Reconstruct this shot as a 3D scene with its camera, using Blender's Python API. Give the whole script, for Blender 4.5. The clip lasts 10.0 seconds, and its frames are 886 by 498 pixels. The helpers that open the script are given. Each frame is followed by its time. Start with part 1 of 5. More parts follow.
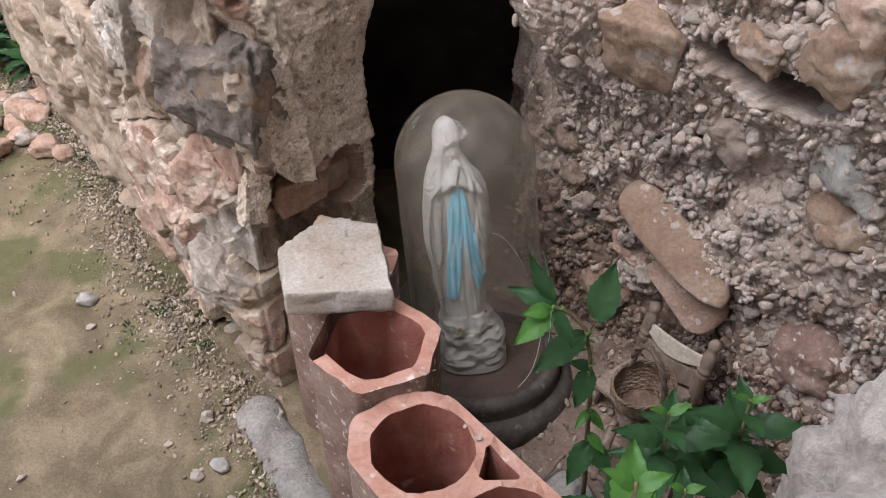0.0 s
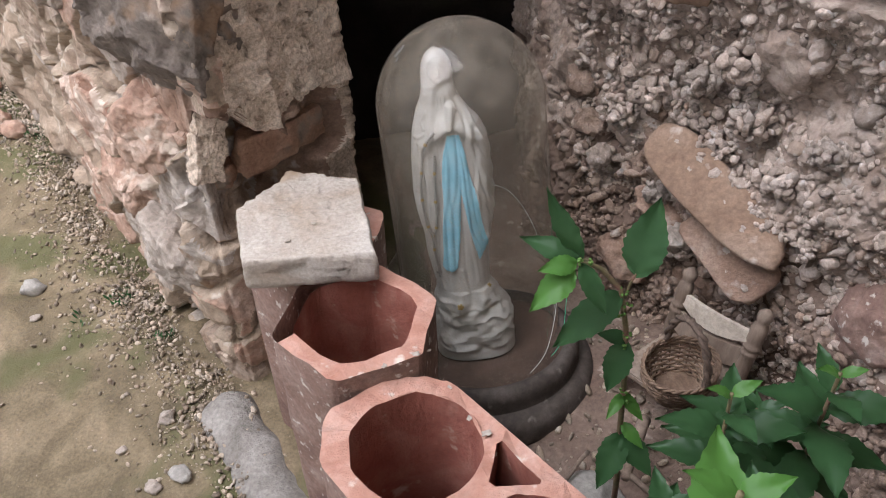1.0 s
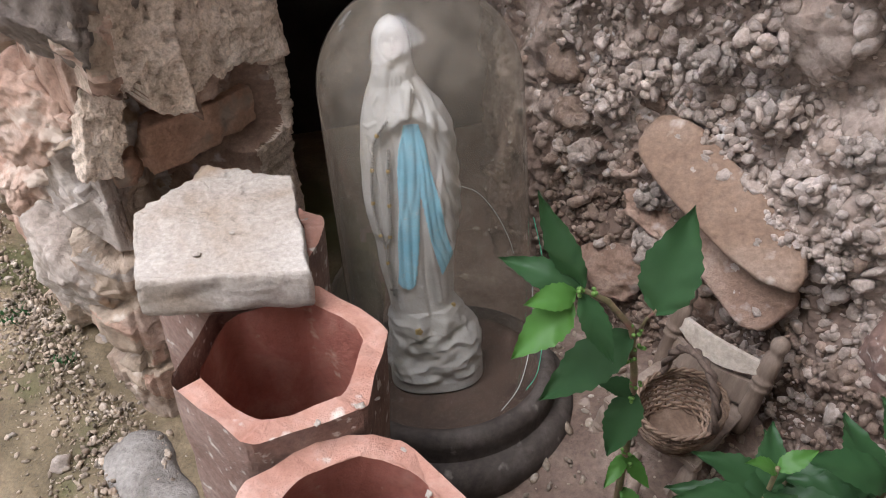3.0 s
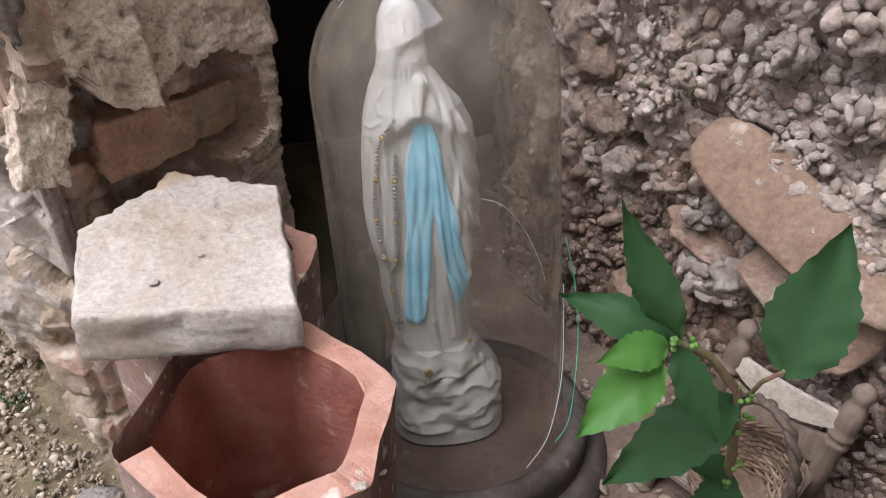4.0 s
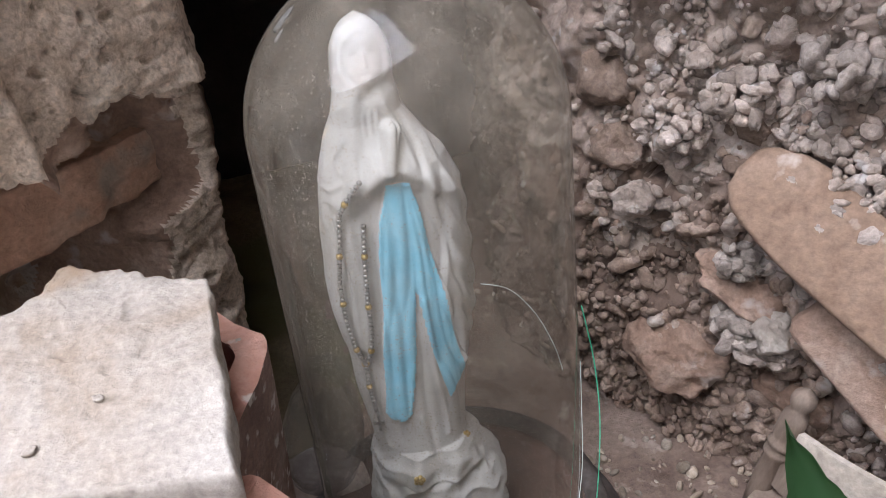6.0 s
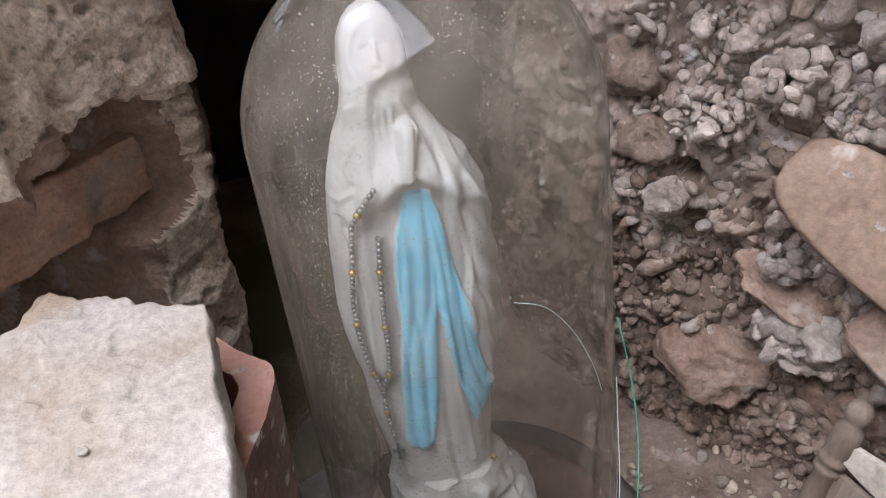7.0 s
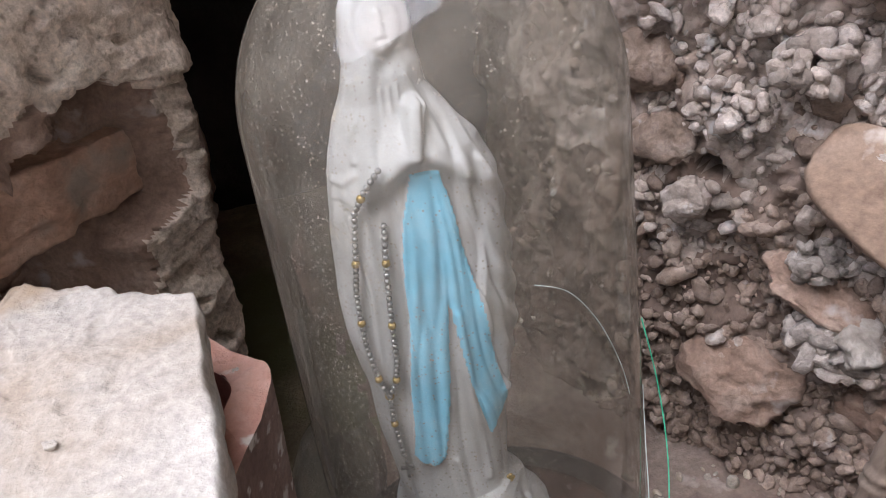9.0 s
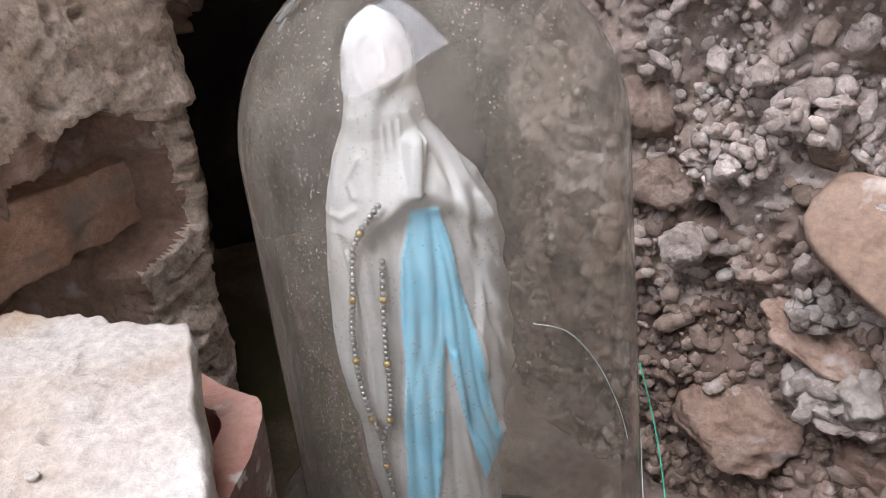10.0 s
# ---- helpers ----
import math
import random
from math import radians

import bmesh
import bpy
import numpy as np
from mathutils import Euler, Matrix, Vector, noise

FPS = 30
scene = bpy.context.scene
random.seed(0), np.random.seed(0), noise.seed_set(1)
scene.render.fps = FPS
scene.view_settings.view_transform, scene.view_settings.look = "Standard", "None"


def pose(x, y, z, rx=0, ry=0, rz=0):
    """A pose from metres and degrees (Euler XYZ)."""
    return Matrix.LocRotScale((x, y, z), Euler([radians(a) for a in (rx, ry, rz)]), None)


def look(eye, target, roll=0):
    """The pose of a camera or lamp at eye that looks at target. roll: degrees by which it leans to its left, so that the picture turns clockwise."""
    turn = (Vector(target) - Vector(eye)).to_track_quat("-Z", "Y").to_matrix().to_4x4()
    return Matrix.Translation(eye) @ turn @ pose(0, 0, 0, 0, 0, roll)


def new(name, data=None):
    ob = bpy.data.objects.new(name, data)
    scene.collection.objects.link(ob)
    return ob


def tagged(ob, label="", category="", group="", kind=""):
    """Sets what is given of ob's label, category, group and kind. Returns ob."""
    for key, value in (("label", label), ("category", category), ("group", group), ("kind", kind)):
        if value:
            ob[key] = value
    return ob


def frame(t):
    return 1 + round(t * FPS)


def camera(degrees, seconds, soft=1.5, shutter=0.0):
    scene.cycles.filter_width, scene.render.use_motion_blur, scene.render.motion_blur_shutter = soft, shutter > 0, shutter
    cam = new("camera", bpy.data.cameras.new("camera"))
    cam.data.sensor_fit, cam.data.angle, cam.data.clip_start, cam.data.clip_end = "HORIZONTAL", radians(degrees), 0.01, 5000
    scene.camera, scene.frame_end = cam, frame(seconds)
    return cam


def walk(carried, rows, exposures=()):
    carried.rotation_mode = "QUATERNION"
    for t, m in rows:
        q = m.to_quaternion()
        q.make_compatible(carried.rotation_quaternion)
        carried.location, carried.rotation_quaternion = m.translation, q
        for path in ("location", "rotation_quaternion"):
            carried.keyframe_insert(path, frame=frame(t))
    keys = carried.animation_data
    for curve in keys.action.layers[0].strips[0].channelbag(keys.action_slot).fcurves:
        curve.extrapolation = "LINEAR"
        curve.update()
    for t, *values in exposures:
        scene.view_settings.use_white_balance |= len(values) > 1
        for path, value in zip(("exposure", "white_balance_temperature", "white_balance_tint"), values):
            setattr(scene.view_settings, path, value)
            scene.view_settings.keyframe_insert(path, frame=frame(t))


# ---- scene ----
# camera and its way
cam = camera(62.4, 10.0, soft=0.95)
METRES, EYE, TILT, LEAN, TURN = 0.74, 0.92, -38.0, 0.0, 0.0
ROWS = [
    (0.0, 0.0, 0.0, 0.0, -0.0, 0.0, -0.0),
    (0.5, 0.0044, 0.1189, -0.022, 0.1, 1.41, 0.27),
    (1.0, 0.0059, 0.2252, -0.0628, -0.08, -0.02, 1.47),
    (1.5, 0.0029, 0.3036, -0.0727, -0.57, -0.32, 0.88),
    (2.0, 0.0084, 0.3706, -0.0732, -0.6, -0.1, 1.22),
    (2.5, 0.018, 0.3786, -0.0498, -2.79, -0.68, 1.33),
    (4.0, -0.0026, 0.5974, -0.0359, -3.68, 1.38, 0.69),
    (4.5, 0.0062, 0.6365, -0.0131, -5.81, 1.1, 1.37),
    (5.0, 0.0016, 0.6768, 0.0055, -5.39, 1.01, 2.22),
    (5.5, 0.0028, 0.7247, 0.0291, -5.6, 0.86, 2.93),
    (7.0, -0.0097, 0.8329, 0.0668, -5.76, 0.15, 5.22),
    (7.5, -0.0121, 0.8458, 0.0659, -5.75, -0.38, 5.4),
    (8.0, -0.0138, 0.8456, 0.0717, -5.94, -0.14, 5.38),
    (8.5, -0.0109, 0.8503, 0.0651, -5.61, 1.2, 5.85),
    (9.0, -0.0146, 0.8763, 0.024, -5.45, 4.29, 6.02),
    (9.5, -0.0126, 0.8798, 0.0279, -6.25, 8.35, 4.43),
    (10.0, -0.0174, 0.8808, 0.0181, -6.02, 7.93, 4.73),
]
walk(cam, [(t, pose(0, 0, EYE, TILT, LEAN, TURN) @ pose(METRES * x, METRES * y, METRES * z, 90 + pitch, roll, yaw)) for t, x, y, z, yaw, pitch, roll in ROWS],
     exposures=[(0.0, -0.25, 6400, 17), (1.0, -0.08, 6400, 17), (2.5, -0.01, 6400, 17), (4.0, 0.12, 6350, 17), (5.5, 0.25, 6180, 17), (7.5, 0.20, 6080, 17), (8.5, 0.25, 6080, 17), (9.5, 0.42, 6080, 17), (10.0, 0.46, 6080, 17)])

# ---- light: a cloudy sky that comes in through the broken roof ----
world = bpy.data.worlds.new("sky")
scene.world = world
world.use_nodes = True
wn = world.node_tree
sky = wn.nodes.new("ShaderNodeTexSky")
sky.sky_type = "NISHITA"
sky.sun_disc = False
sky.sun_elevation, sky.sun_rotation = radians(54), radians(225)
sky.air_density, sky.dust_density = 1.0, 4.0
wn.links.new(sky.outputs[0], wn.nodes["Background"].inputs[0])
wn.nodes["Background"].inputs[1].default_value = 0.12
sun = new("sun", bpy.data.lights.new("sun", "SUN"))
sun.data.energy, sun.data.angle, sun.data.color = 2.6, radians(60), (1.0, 0.97, 0.93)
sun.matrix_world = look((-0.22, -0.08, 2.4), (0.0, 0.9, 0.35))
opening = new("sky_light", bpy.data.lights.new("sky_light", "AREA"))
opening.data.shape, opening.data.size, opening.data.size_y = "RECTANGLE", 4.6, 4.0
opening.data.energy, opening.data.color = 500.0, (0.87, 0.93, 1.0)
opening.matrix_world = look((-1.0, 0.9, 2.8), (-1.0, 0.9, 0.0))


# ---- materials ----
def material(name, colours, scale=20.0, rough=0.9, bump=0.4, fine=160.0, speck=None, speck_scale=60.0, speck_at=0.62, island=0.0, obj=0.0, metal=0.0, stretch=(1, 1, 1), bump_dist=0.006, grain=0.27):
    """A worn mineral or wooden surface: two scales of colour, specks, relief."""
    m = bpy.data.materials.new(name)
    m.use_nodes = True
    nt = m.node_tree
    n, link = nt.nodes, nt.links.new
    bsdf = n["Principled BSDF"]
    co = n.new("ShaderNodeTexCoord")
    mp = n.new("ShaderNodeMapping")
    mp.inputs["Scale"].default_value = stretch
    link(co.outputs["Object"], mp.inputs[0])
    a = n.new("ShaderNodeTexNoise")
    a.inputs["Scale"].default_value, a.inputs["Detail"].default_value, a.inputs["Roughness"].default_value = scale, 8, 0.62
    a.inputs["Distortion"].default_value = 0.6
    link(mp.outputs[0], a.inputs["Vector"])
    ramp = n.new("ShaderNodeValToRGB")
    el = ramp.color_ramp.elements
    k = len(colours)
    while len(el) < k:
        el.new(0.5)
    for i, c in enumerate(colours):
        el[i].position = 0.32 + 0.36 * i / (k - 1)
        el[i].color = (*c, 1)
    link(a.outputs["Fac"], ramp.inputs[0])
    col = ramp.outputs[0]
    b = n.new("ShaderNodeTexNoise")
    b.inputs["Scale"].default_value, b.inputs["Detail"].default_value, b.inputs["Roughness"].default_value = fine, 6, 0.7
    link(mp.outputs[0], b.inputs["Vector"])
    hsv = n.new("ShaderNodeHueSaturation")
    mr = n.new("ShaderNodeMapRange")
    mr.inputs[1].default_value, mr.inputs[2].default_value, mr.inputs[3].default_value, mr.inputs[4].default_value = 0.3, 0.7, 1 - grain, 1 + grain
    link(b.outputs["Fac"], mr.inputs[0])
    val = mr.outputs[0]
    if island or obj:
        src = n.new("ShaderNodeNewGeometry").outputs["Random Per Island"] if island else n.new("ShaderNodeObjectInfo").outputs["Random"]
        amt = island or obj
        r2 = n.new("ShaderNodeMapRange")
        r2.inputs[3].default_value, r2.inputs[4].default_value = 1 - amt, 1 + amt
        link(src, r2.inputs[0])
        mul = n.new("ShaderNodeMath")
        mul.operation = "MULTIPLY"
        link(val, mul.inputs[0])
        link(r2.outputs[0], mul.inputs[1])
        val = mul.outputs[0]
    link(val, hsv.inputs["Value"])
    link(col, hsv.inputs["Color"])
    col = hsv.outputs[0]
    if speck:
        s = n.new("ShaderNodeTexNoise")
        s.inputs["Scale"].default_value, s.inputs["Detail"].default_value = speck_scale, 5
        link(mp.outputs[0], s.inputs["Vector"])
        sr = n.new("ShaderNodeMapRange")
        sr.inputs[1].default_value, sr.inputs[2].default_value = speck_at, speck_at + 0.08
        link(s.outputs["Fac"], sr.inputs[0])
        mx = n.new("ShaderNodeMix")
        mx.data_type = "RGBA"
        link(sr.outputs[0], mx.inputs[0])
        link(col, mx.inputs[6])
        mx.inputs[7].default_value = (*speck, 1)
        col = mx.outputs[2]
    link(col, bsdf.inputs["Base Color"])
    bsdf.inputs["Metallic"].default_value = metal
    rr = n.new("ShaderNodeMapRange")
    rr.inputs[3].default_value, rr.inputs[4].default_value = max(0.05, rough - 0.12), min(1.0, rough + 0.1)
    link(b.outputs["Fac"], rr.inputs[0])
    link(rr.outputs[0], bsdf.inputs["Roughness"])
    bsdf.inputs["Specular IOR Level"].default_value = 0.3
    if bump:
        add = n.new("ShaderNodeMath")
        add.operation = "ADD"
        link(a.outputs["Fac"], add.inputs[0])
        link(b.outputs["Fac"], add.inputs[1])
        bp = n.new("ShaderNodeBump")
        bp.inputs["Strength"].default_value, bp.inputs["Distance"].default_value = bump, bump_dist
        link(add.outputs[0], bp.inputs["Height"])
        link(bp.outputs[0], bsdf.inputs["Normal"])
    return m


def leaf_material(name, dark, light):
    m = bpy.data.materials.new(name)
    m.use_nodes = True
    nt = m.node_tree
    n, link = nt.nodes, nt.links.new
    bsdf = n["Principled BSDF"]
    co = n.new("ShaderNodeTexCoord")
    a = n.new("ShaderNodeTexNoise")
    a.inputs["Scale"].default_value, a.inputs["Detail"].default_value = 60, 4
    link(co.outputs["Object"], a.inputs["Vector"])
    mx = n.new("ShaderNodeMix")
    mx.data_type = "RGBA"
    link(a.outputs["Fac"], mx.inputs[0])
    mx.inputs[6].default_value, mx.inputs[7].default_value = (*dark, 1), (*light, 1)
    s = n.new("ShaderNodeTexVoronoi")
    s.inputs["Scale"].default_value = 55
    link(co.outputs["Object"], s.inputs["Vector"])
    sr = n.new("ShaderNodeMapRange")
    sr.inputs[1].default_value, sr.inputs[2].default_value, sr.inputs[3].default_value, sr.inputs[4].default_value = 0.06, 0.1, 0.7, 0.0
    link(s.outputs["Distance"], sr.inputs[0])
    m2 = n.new("ShaderNodeMix")
    m2.data_type = "RGBA"
    link(sr.outputs[0], m2.inputs[0])
    link(mx.outputs[2], m2.inputs[6])
    m2.inputs[7].default_value = (0.45, 0.47, 0.42, 1)
    link(m2.outputs[2], bsdf.inputs["Base Color"])
    bsdf.inputs["Roughness"].default_value = 0.38
    bsdf.inputs["Specular IOR Level"].default_value = 0.22
    tr = n.new("ShaderNodeBsdfTranslucent")
    tr.inputs[0].default_value = (light[0] * 1.3, light[1] * 1.3, light[2], 1)
    mix = n.new("ShaderNodeMixShader")
    mix.inputs[0].default_value = 0.22
    link(bsdf.outputs[0], mix.inputs[1])
    link(tr.outputs[0], mix.inputs[2])
    link(mix.outputs[0], n["Material Output"].inputs[0])
    return m


def glass_material(name, dust=0.112, tint=(0.96, 0.97, 0.95)):
    """Thin clear glass with a film of dust, denser in streaks and specks."""
    m = bpy.data.materials.new(name)
    m.use_nodes = True
    nt = m.node_tree
    n, link = nt.nodes, nt.links.new
    n.remove(n["Principled BSDF"])
    clear = n.new("ShaderNodeBsdfTransparent")
    clear.inputs[0].default_value = (*tint, 1)
    gloss = n.new("ShaderNodeBsdfGlossy")
    gloss.inputs["Roughness"].default_value = 0.015
    fr = n.new("ShaderNodeLayerWeight")
    fr.inputs[0].default_value = 0.5
    pw = n.new("ShaderNodeMath")
    pw.operation = "POWER"
    pw.inputs[1].default_value = 3.2
    link(fr.outputs["Facing"], pw.inputs[0])
    sheen = n.new("ShaderNodeMath")
    sheen.operation = "MULTIPLY_ADD"
    sheen.inputs[1].default_value, sheen.inputs[2].default_value = 0.85, 0.022
    link(pw.outputs[0], sheen.inputs[0])
    g = n.new("ShaderNodeMixShader")
    link(sheen.outputs[0], g.inputs[0])
    link(clear.outputs[0], g.inputs[1])
    link(gloss.outputs[0], g.inputs[2])
    film = n.new("ShaderNodeBsdfDiffuse")
    film.inputs[0].default_value = (0.39, 0.34, 0.272, 1)
    co = n.new("ShaderNodeTexCoord")
    mp = n.new("ShaderNodeMapping")
    mp.inputs["Scale"].default_value = (1, 1, 0.6)
    link(co.outputs["Object"], mp.inputs[0])
    a = n.new("ShaderNodeTexNoise")
    a.inputs["Scale"].default_value, a.inputs["Detail"].default_value, a.inputs["Roughness"].default_value = 42, 10, 0.72
    link(mp.outputs[0], a.inputs["Vector"])
    r1 = n.new("ShaderNodeMapRange")
    r1.inputs[1].default_value, r1.inputs[2].default_value, r1.inputs[3].default_value, r1.inputs[4].default_value = 0.30, 0.72, dust * 0.35, dust * 2.0
    link(a.outputs["Fac"], r1.inputs[0])
    sx = n.new("ShaderNodeSeparateXYZ")
    link(co.outputs["Object"], sx.inputs[0])
    b = n.new("ShaderNodeTexNoise")
    b.inputs["Scale"].default_value, b.inputs["Detail"].default_value = 24, 4
    link(co.outputs["Object"], b.inputs["Vector"])
    side = n.new("ShaderNodeMapRange")
    side.inputs[1].default_value, side.inputs[2].default_value, side.inputs[3].default_value, side.inputs[4].default_value = 0.03, -0.07, 0.0, 0.16
    link(sx.outputs[0], side.inputs[0])
    specks = None
    for size, radius, share in ((330, 0.105, 0.70), (600, 0.17, 0.58)):
        s = n.new("ShaderNodeTexVoronoi")
        s.inputs["Scale"].default_value = size
        link(co.outputs["Object"], s.inputs["Vector"])
        dot = n.new("ShaderNodeMapRange")
        dot.inputs[1].default_value, dot.inputs[2].default_value, dot.inputs[3].default_value, dot.inputs[4].default_value = radius, radius * 2.2, 0.75, 0.0
        link(s.outputs["Distance"], dot.inputs[0])
        # only some cells hold a grain, more of them where dust has caught
        pick = n.new("ShaderNodeSeparateColor")
        link(s.outputs["Color"], pick.inputs[0])
        lot = n.new("ShaderNodeMath")
        lot.operation = "ADD"
        link(b.outputs["Fac"], lot.inputs[0])
        link(side.outputs[0], lot.inputs[1])
        cut = n.new("ShaderNodeMapRange")
        cut.inputs[1].default_value, cut.inputs[2].default_value, cut.inputs[3].default_value, cut.inputs[4].default_value = 0.40, 0.75, 1.0, share
        link(lot.outputs[0], cut.inputs[0])
        on = n.new("ShaderNodeMath")
        on.operation = "GREATER_THAN"
        link(pick.outputs[0], on.inputs[0])
        link(cut.outputs[0], on.inputs[1])
        mul = n.new("ShaderNodeMath")
        mul.operation = "MULTIPLY"
        link(dot.outputs[0], mul.inputs[0])
        link(on.outputs[0], mul.inputs[1])
        if specks is None:
            specks = mul
        else:
            top = n.new("ShaderNodeMath")
            top.operation = "MAXIMUM"
            link(specks.outputs[0], top.inputs[0])
            link(mul.outputs[0], top.inputs[1])
            specks = top
    r5 = n.new("ShaderNodeMapRange")
    r5.inputs[1].default_value, r5.inputs[2].default_value, r5.inputs[3].default_value, r5.inputs[4].default_value = 0.10, 0.43, 0.70, 1.6
    link(sx.outputs[2], r5.inputs[0])
    m5 = n.new("ShaderNodeMath")
    m5.operation = "MULTIPLY"
    link(r1.outputs[0], m5.inputs[0])
    link(r5.outputs[0], m5.inputs[1])
    add = n.new("ShaderNodeMath")
    add.operation, add.use_clamp = "MAXIMUM", True
    link(m5.outputs[0], add.inputs[0])
    link(specks.outputs[0], add.inputs[1])
    out = n.new("ShaderNodeMixShader")
    link(add.outputs[0], out.inputs[0])
    link(g.outputs[0], out.inputs[1])
    link(film.outputs[0], out.inputs[2])
    link(out.outputs[0], n["Material Output"].inputs[0])
    return m


M_ground = material("damp_earth", [(0.082, 0.063, 0.035), (0.15, 0.115, 0.066), (0.25, 0.192, 0.122)], 9, 0.62, 0.5, 240, (0.092, 0.088, 0.036), 6, 0.50, grain=0.34)
# floor out of view, coloured bright so that it bounces light upward
M_bounce_floor = material("pale_bounce_floor", [(0.46, 0.42, 0.365), (0.56, 0.52, 0.465), (0.64, 0.60, 0.55)], 3, 0.95, 0.4, 60)
M_tan = material("tan_stone", [(0.21, 0.145, 0.10), (0.33, 0.25, 0.19), (0.45, 0.37, 0.305)], 14, 0.92, 0.7, 130, (0.55, 0.46, 0.37), 24, 0.6)
M_dustbrown = material("dusty_brown_stone", [(0.27, 0.195, 0.15), (0.36, 0.28, 0.225), (0.45, 0.375, 0.32)], 16, 0.95, 0.6, 180, (0.42, 0.37, 0.33), 40, 0.6)
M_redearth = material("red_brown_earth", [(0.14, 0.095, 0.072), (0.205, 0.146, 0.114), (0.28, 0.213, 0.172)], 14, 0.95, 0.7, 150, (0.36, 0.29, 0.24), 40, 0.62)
M_crust = material("pale_crust", [(0.31, 0.25, 0.208), (0.44, 0.37, 0.318), (0.55, 0.485, 0.43)], 50, 0.95, 0.9, 300, island=0.2)
M_boulder = material("limestone", [(0.25, 0.215, 0.185), (0.34, 0.30, 0.27), (0.43, 0.39, 0.35)], 14, 0.95, 0.8, 150, (0.5, 0.455, 0.41), 30, 0.6)
M_ochre = material("ochre_tile", [(0.20, 0.13, 0.088), (0.27, 0.185, 0.13), (0.33, 0.25, 0.19)], 16, 0.92, 0.5, 180, (0.40, 0.34, 0.29), 26, 0.57)
M_earthstone = material("earthy_brown_stone", [(0.20, 0.125, 0.088), (0.285, 0.19, 0.14), (0.37, 0.275, 0.215)], 20, 0.95, 0.6, 200, (0.40, 0.33, 0.285), 34, 0.6)
M_lump_brown = material("brown_rubble_lumps", [(0.20, 0.14, 0.105), (0.29, 0.21, 0.16), (0.39, 0.30, 0.245)], 46, 0.96, 1.0, 300, (0.46, 0.40, 0.355), 70, 0.64, island=0.25, bump_dist=0.0028)
M_gravel = material("gravel", [(0.2, 0.15, 0.11), (0.3, 0.24, 0.18), (0.42, 0.37, 0.31)], 40, 0.9, 0.4, 300, island=0.45)
M_mortar = material("old_mortar", [(0.24, 0.17, 0.12), (0.36, 0.28, 0.21), (0.46, 0.38, 0.30)], 9, 0.95, 0.7, 120, (0.55, 0.48, 0.4), 25, 0.6)
M_plaster = material("grey_plaster", [(0.44, 0.35, 0.265), (0.57, 0.465, 0.37), (0.65, 0.555, 0.455)], 12, 0.95, 0.9, 260, (0.26, 0.205, 0.155), 90, 0.62, bump_dist=0.0026, grain=0.42)
M_pink = material("pink_stone", [(0.29, 0.165, 0.115), (0.42, 0.285, 0.215), (0.53, 0.42, 0.345)], 14, 0.9, 0.7, 130, (0.62, 0.52, 0.43), 22, 0.58)
M_dark = material("dark_stone", [(0.125, 0.098, 0.08), (0.205, 0.17, 0.143), (0.315, 0.26, 0.215)], 22, 0.9, 1.0, 120, (0.30, 0.20, 0.13), 14, 0.57)
M_pale = material("pale_stone", [(0.25, 0.20, 0.165), (0.39, 0.335, 0.285), (0.55, 0.495, 0.44)], 14, 0.9, 0.7, 130, (0.3, 0.2, 0.13), 20, 0.62)
M_brick = material("worn_brick", [(0.31, 0.18, 0.12), (0.42, 0.26, 0.18), (0.50, 0.36, 0.27)], 18, 0.92, 0.8, 190, (0.3, 0.24, 0.19), 18, 0.57, bump_dist=0.003)
M_rubble = material("earthen_rubble", [(0.25, 0.185, 0.145), (0.35, 0.275, 0.228), (0.45, 0.375, 0.32)], 16, 0.97, 0.6, 180, (0.5, 0.46, 0.42), 38, 0.64)
M_lump = material("rubble_lumps", [(0.31, 0.245, 0.20), (0.43, 0.35, 0.295), (0.55, 0.475, 0.42)], 40, 0.95, 1.0, 300, (0.58, 0.53, 0.49), 60, 0.62, island=0.28, bump_dist=0.0028)
M_shard = material("terracotta_shard", [(0.19, 0.122, 0.083), (0.25, 0.168, 0.118), (0.305, 0.22, 0.165)], 15, 0.92, 0.35, 170, (0.48, 0.40, 0.34), 30, 0.64)
M_terra = material("terracotta", [(0.23, 0.075, 0.052), (0.32, 0.12, 0.088), (0.39, 0.19, 0.15)], 16, 0.85, 0.5, 160, (0.50, 0.36, 0.29), 30, 0.64, grain=0.12)
M_rim = material("terracotta_rim", [(0.36, 0.17, 0.12), (0.45, 0.24, 0.18), (0.52, 0.335, 0.27)], 22, 0.9, 0.6, 220, (0.62, 0.54, 0.47), 45, 0.63, grain=0.10)
M_terra_out = material("dusty_terracotta", [(0.15, 0.09, 0.072), (0.235, 0.15, 0.12), (0.33, 0.245, 0.205)], 14, 0.92, 0.5, 190, (0.55, 0.49, 0.43), 90, 0.60)
M_slab = material("pale_slab", [(0.31, 0.25, 0.195), (0.385, 0.34, 0.293), (0.44, 0.405, 0.358)], 9, 0.95, 0.55, 230, (0.36, 0.265, 0.18), 9, 0.63, grain=0.24, bump_dist=0.003)
M_wood_dark = material("dark_turned_wood", [(0.04, 0.032, 0.027), (0.07, 0.057, 0.048), (0.12, 0.102, 0.09)], 16, 0.8, 0.2, 120, (0.2, 0.18, 0.155), 40, 0.63)
M_wood_brown = material("brown_wood", [(0.05, 0.03, 0.022), (0.08, 0.05, 0.037), (0.115, 0.075, 0.058)], 14, 0.7, 0.2, 120, (0.16, 0.13, 0.11), 50, 0.66)
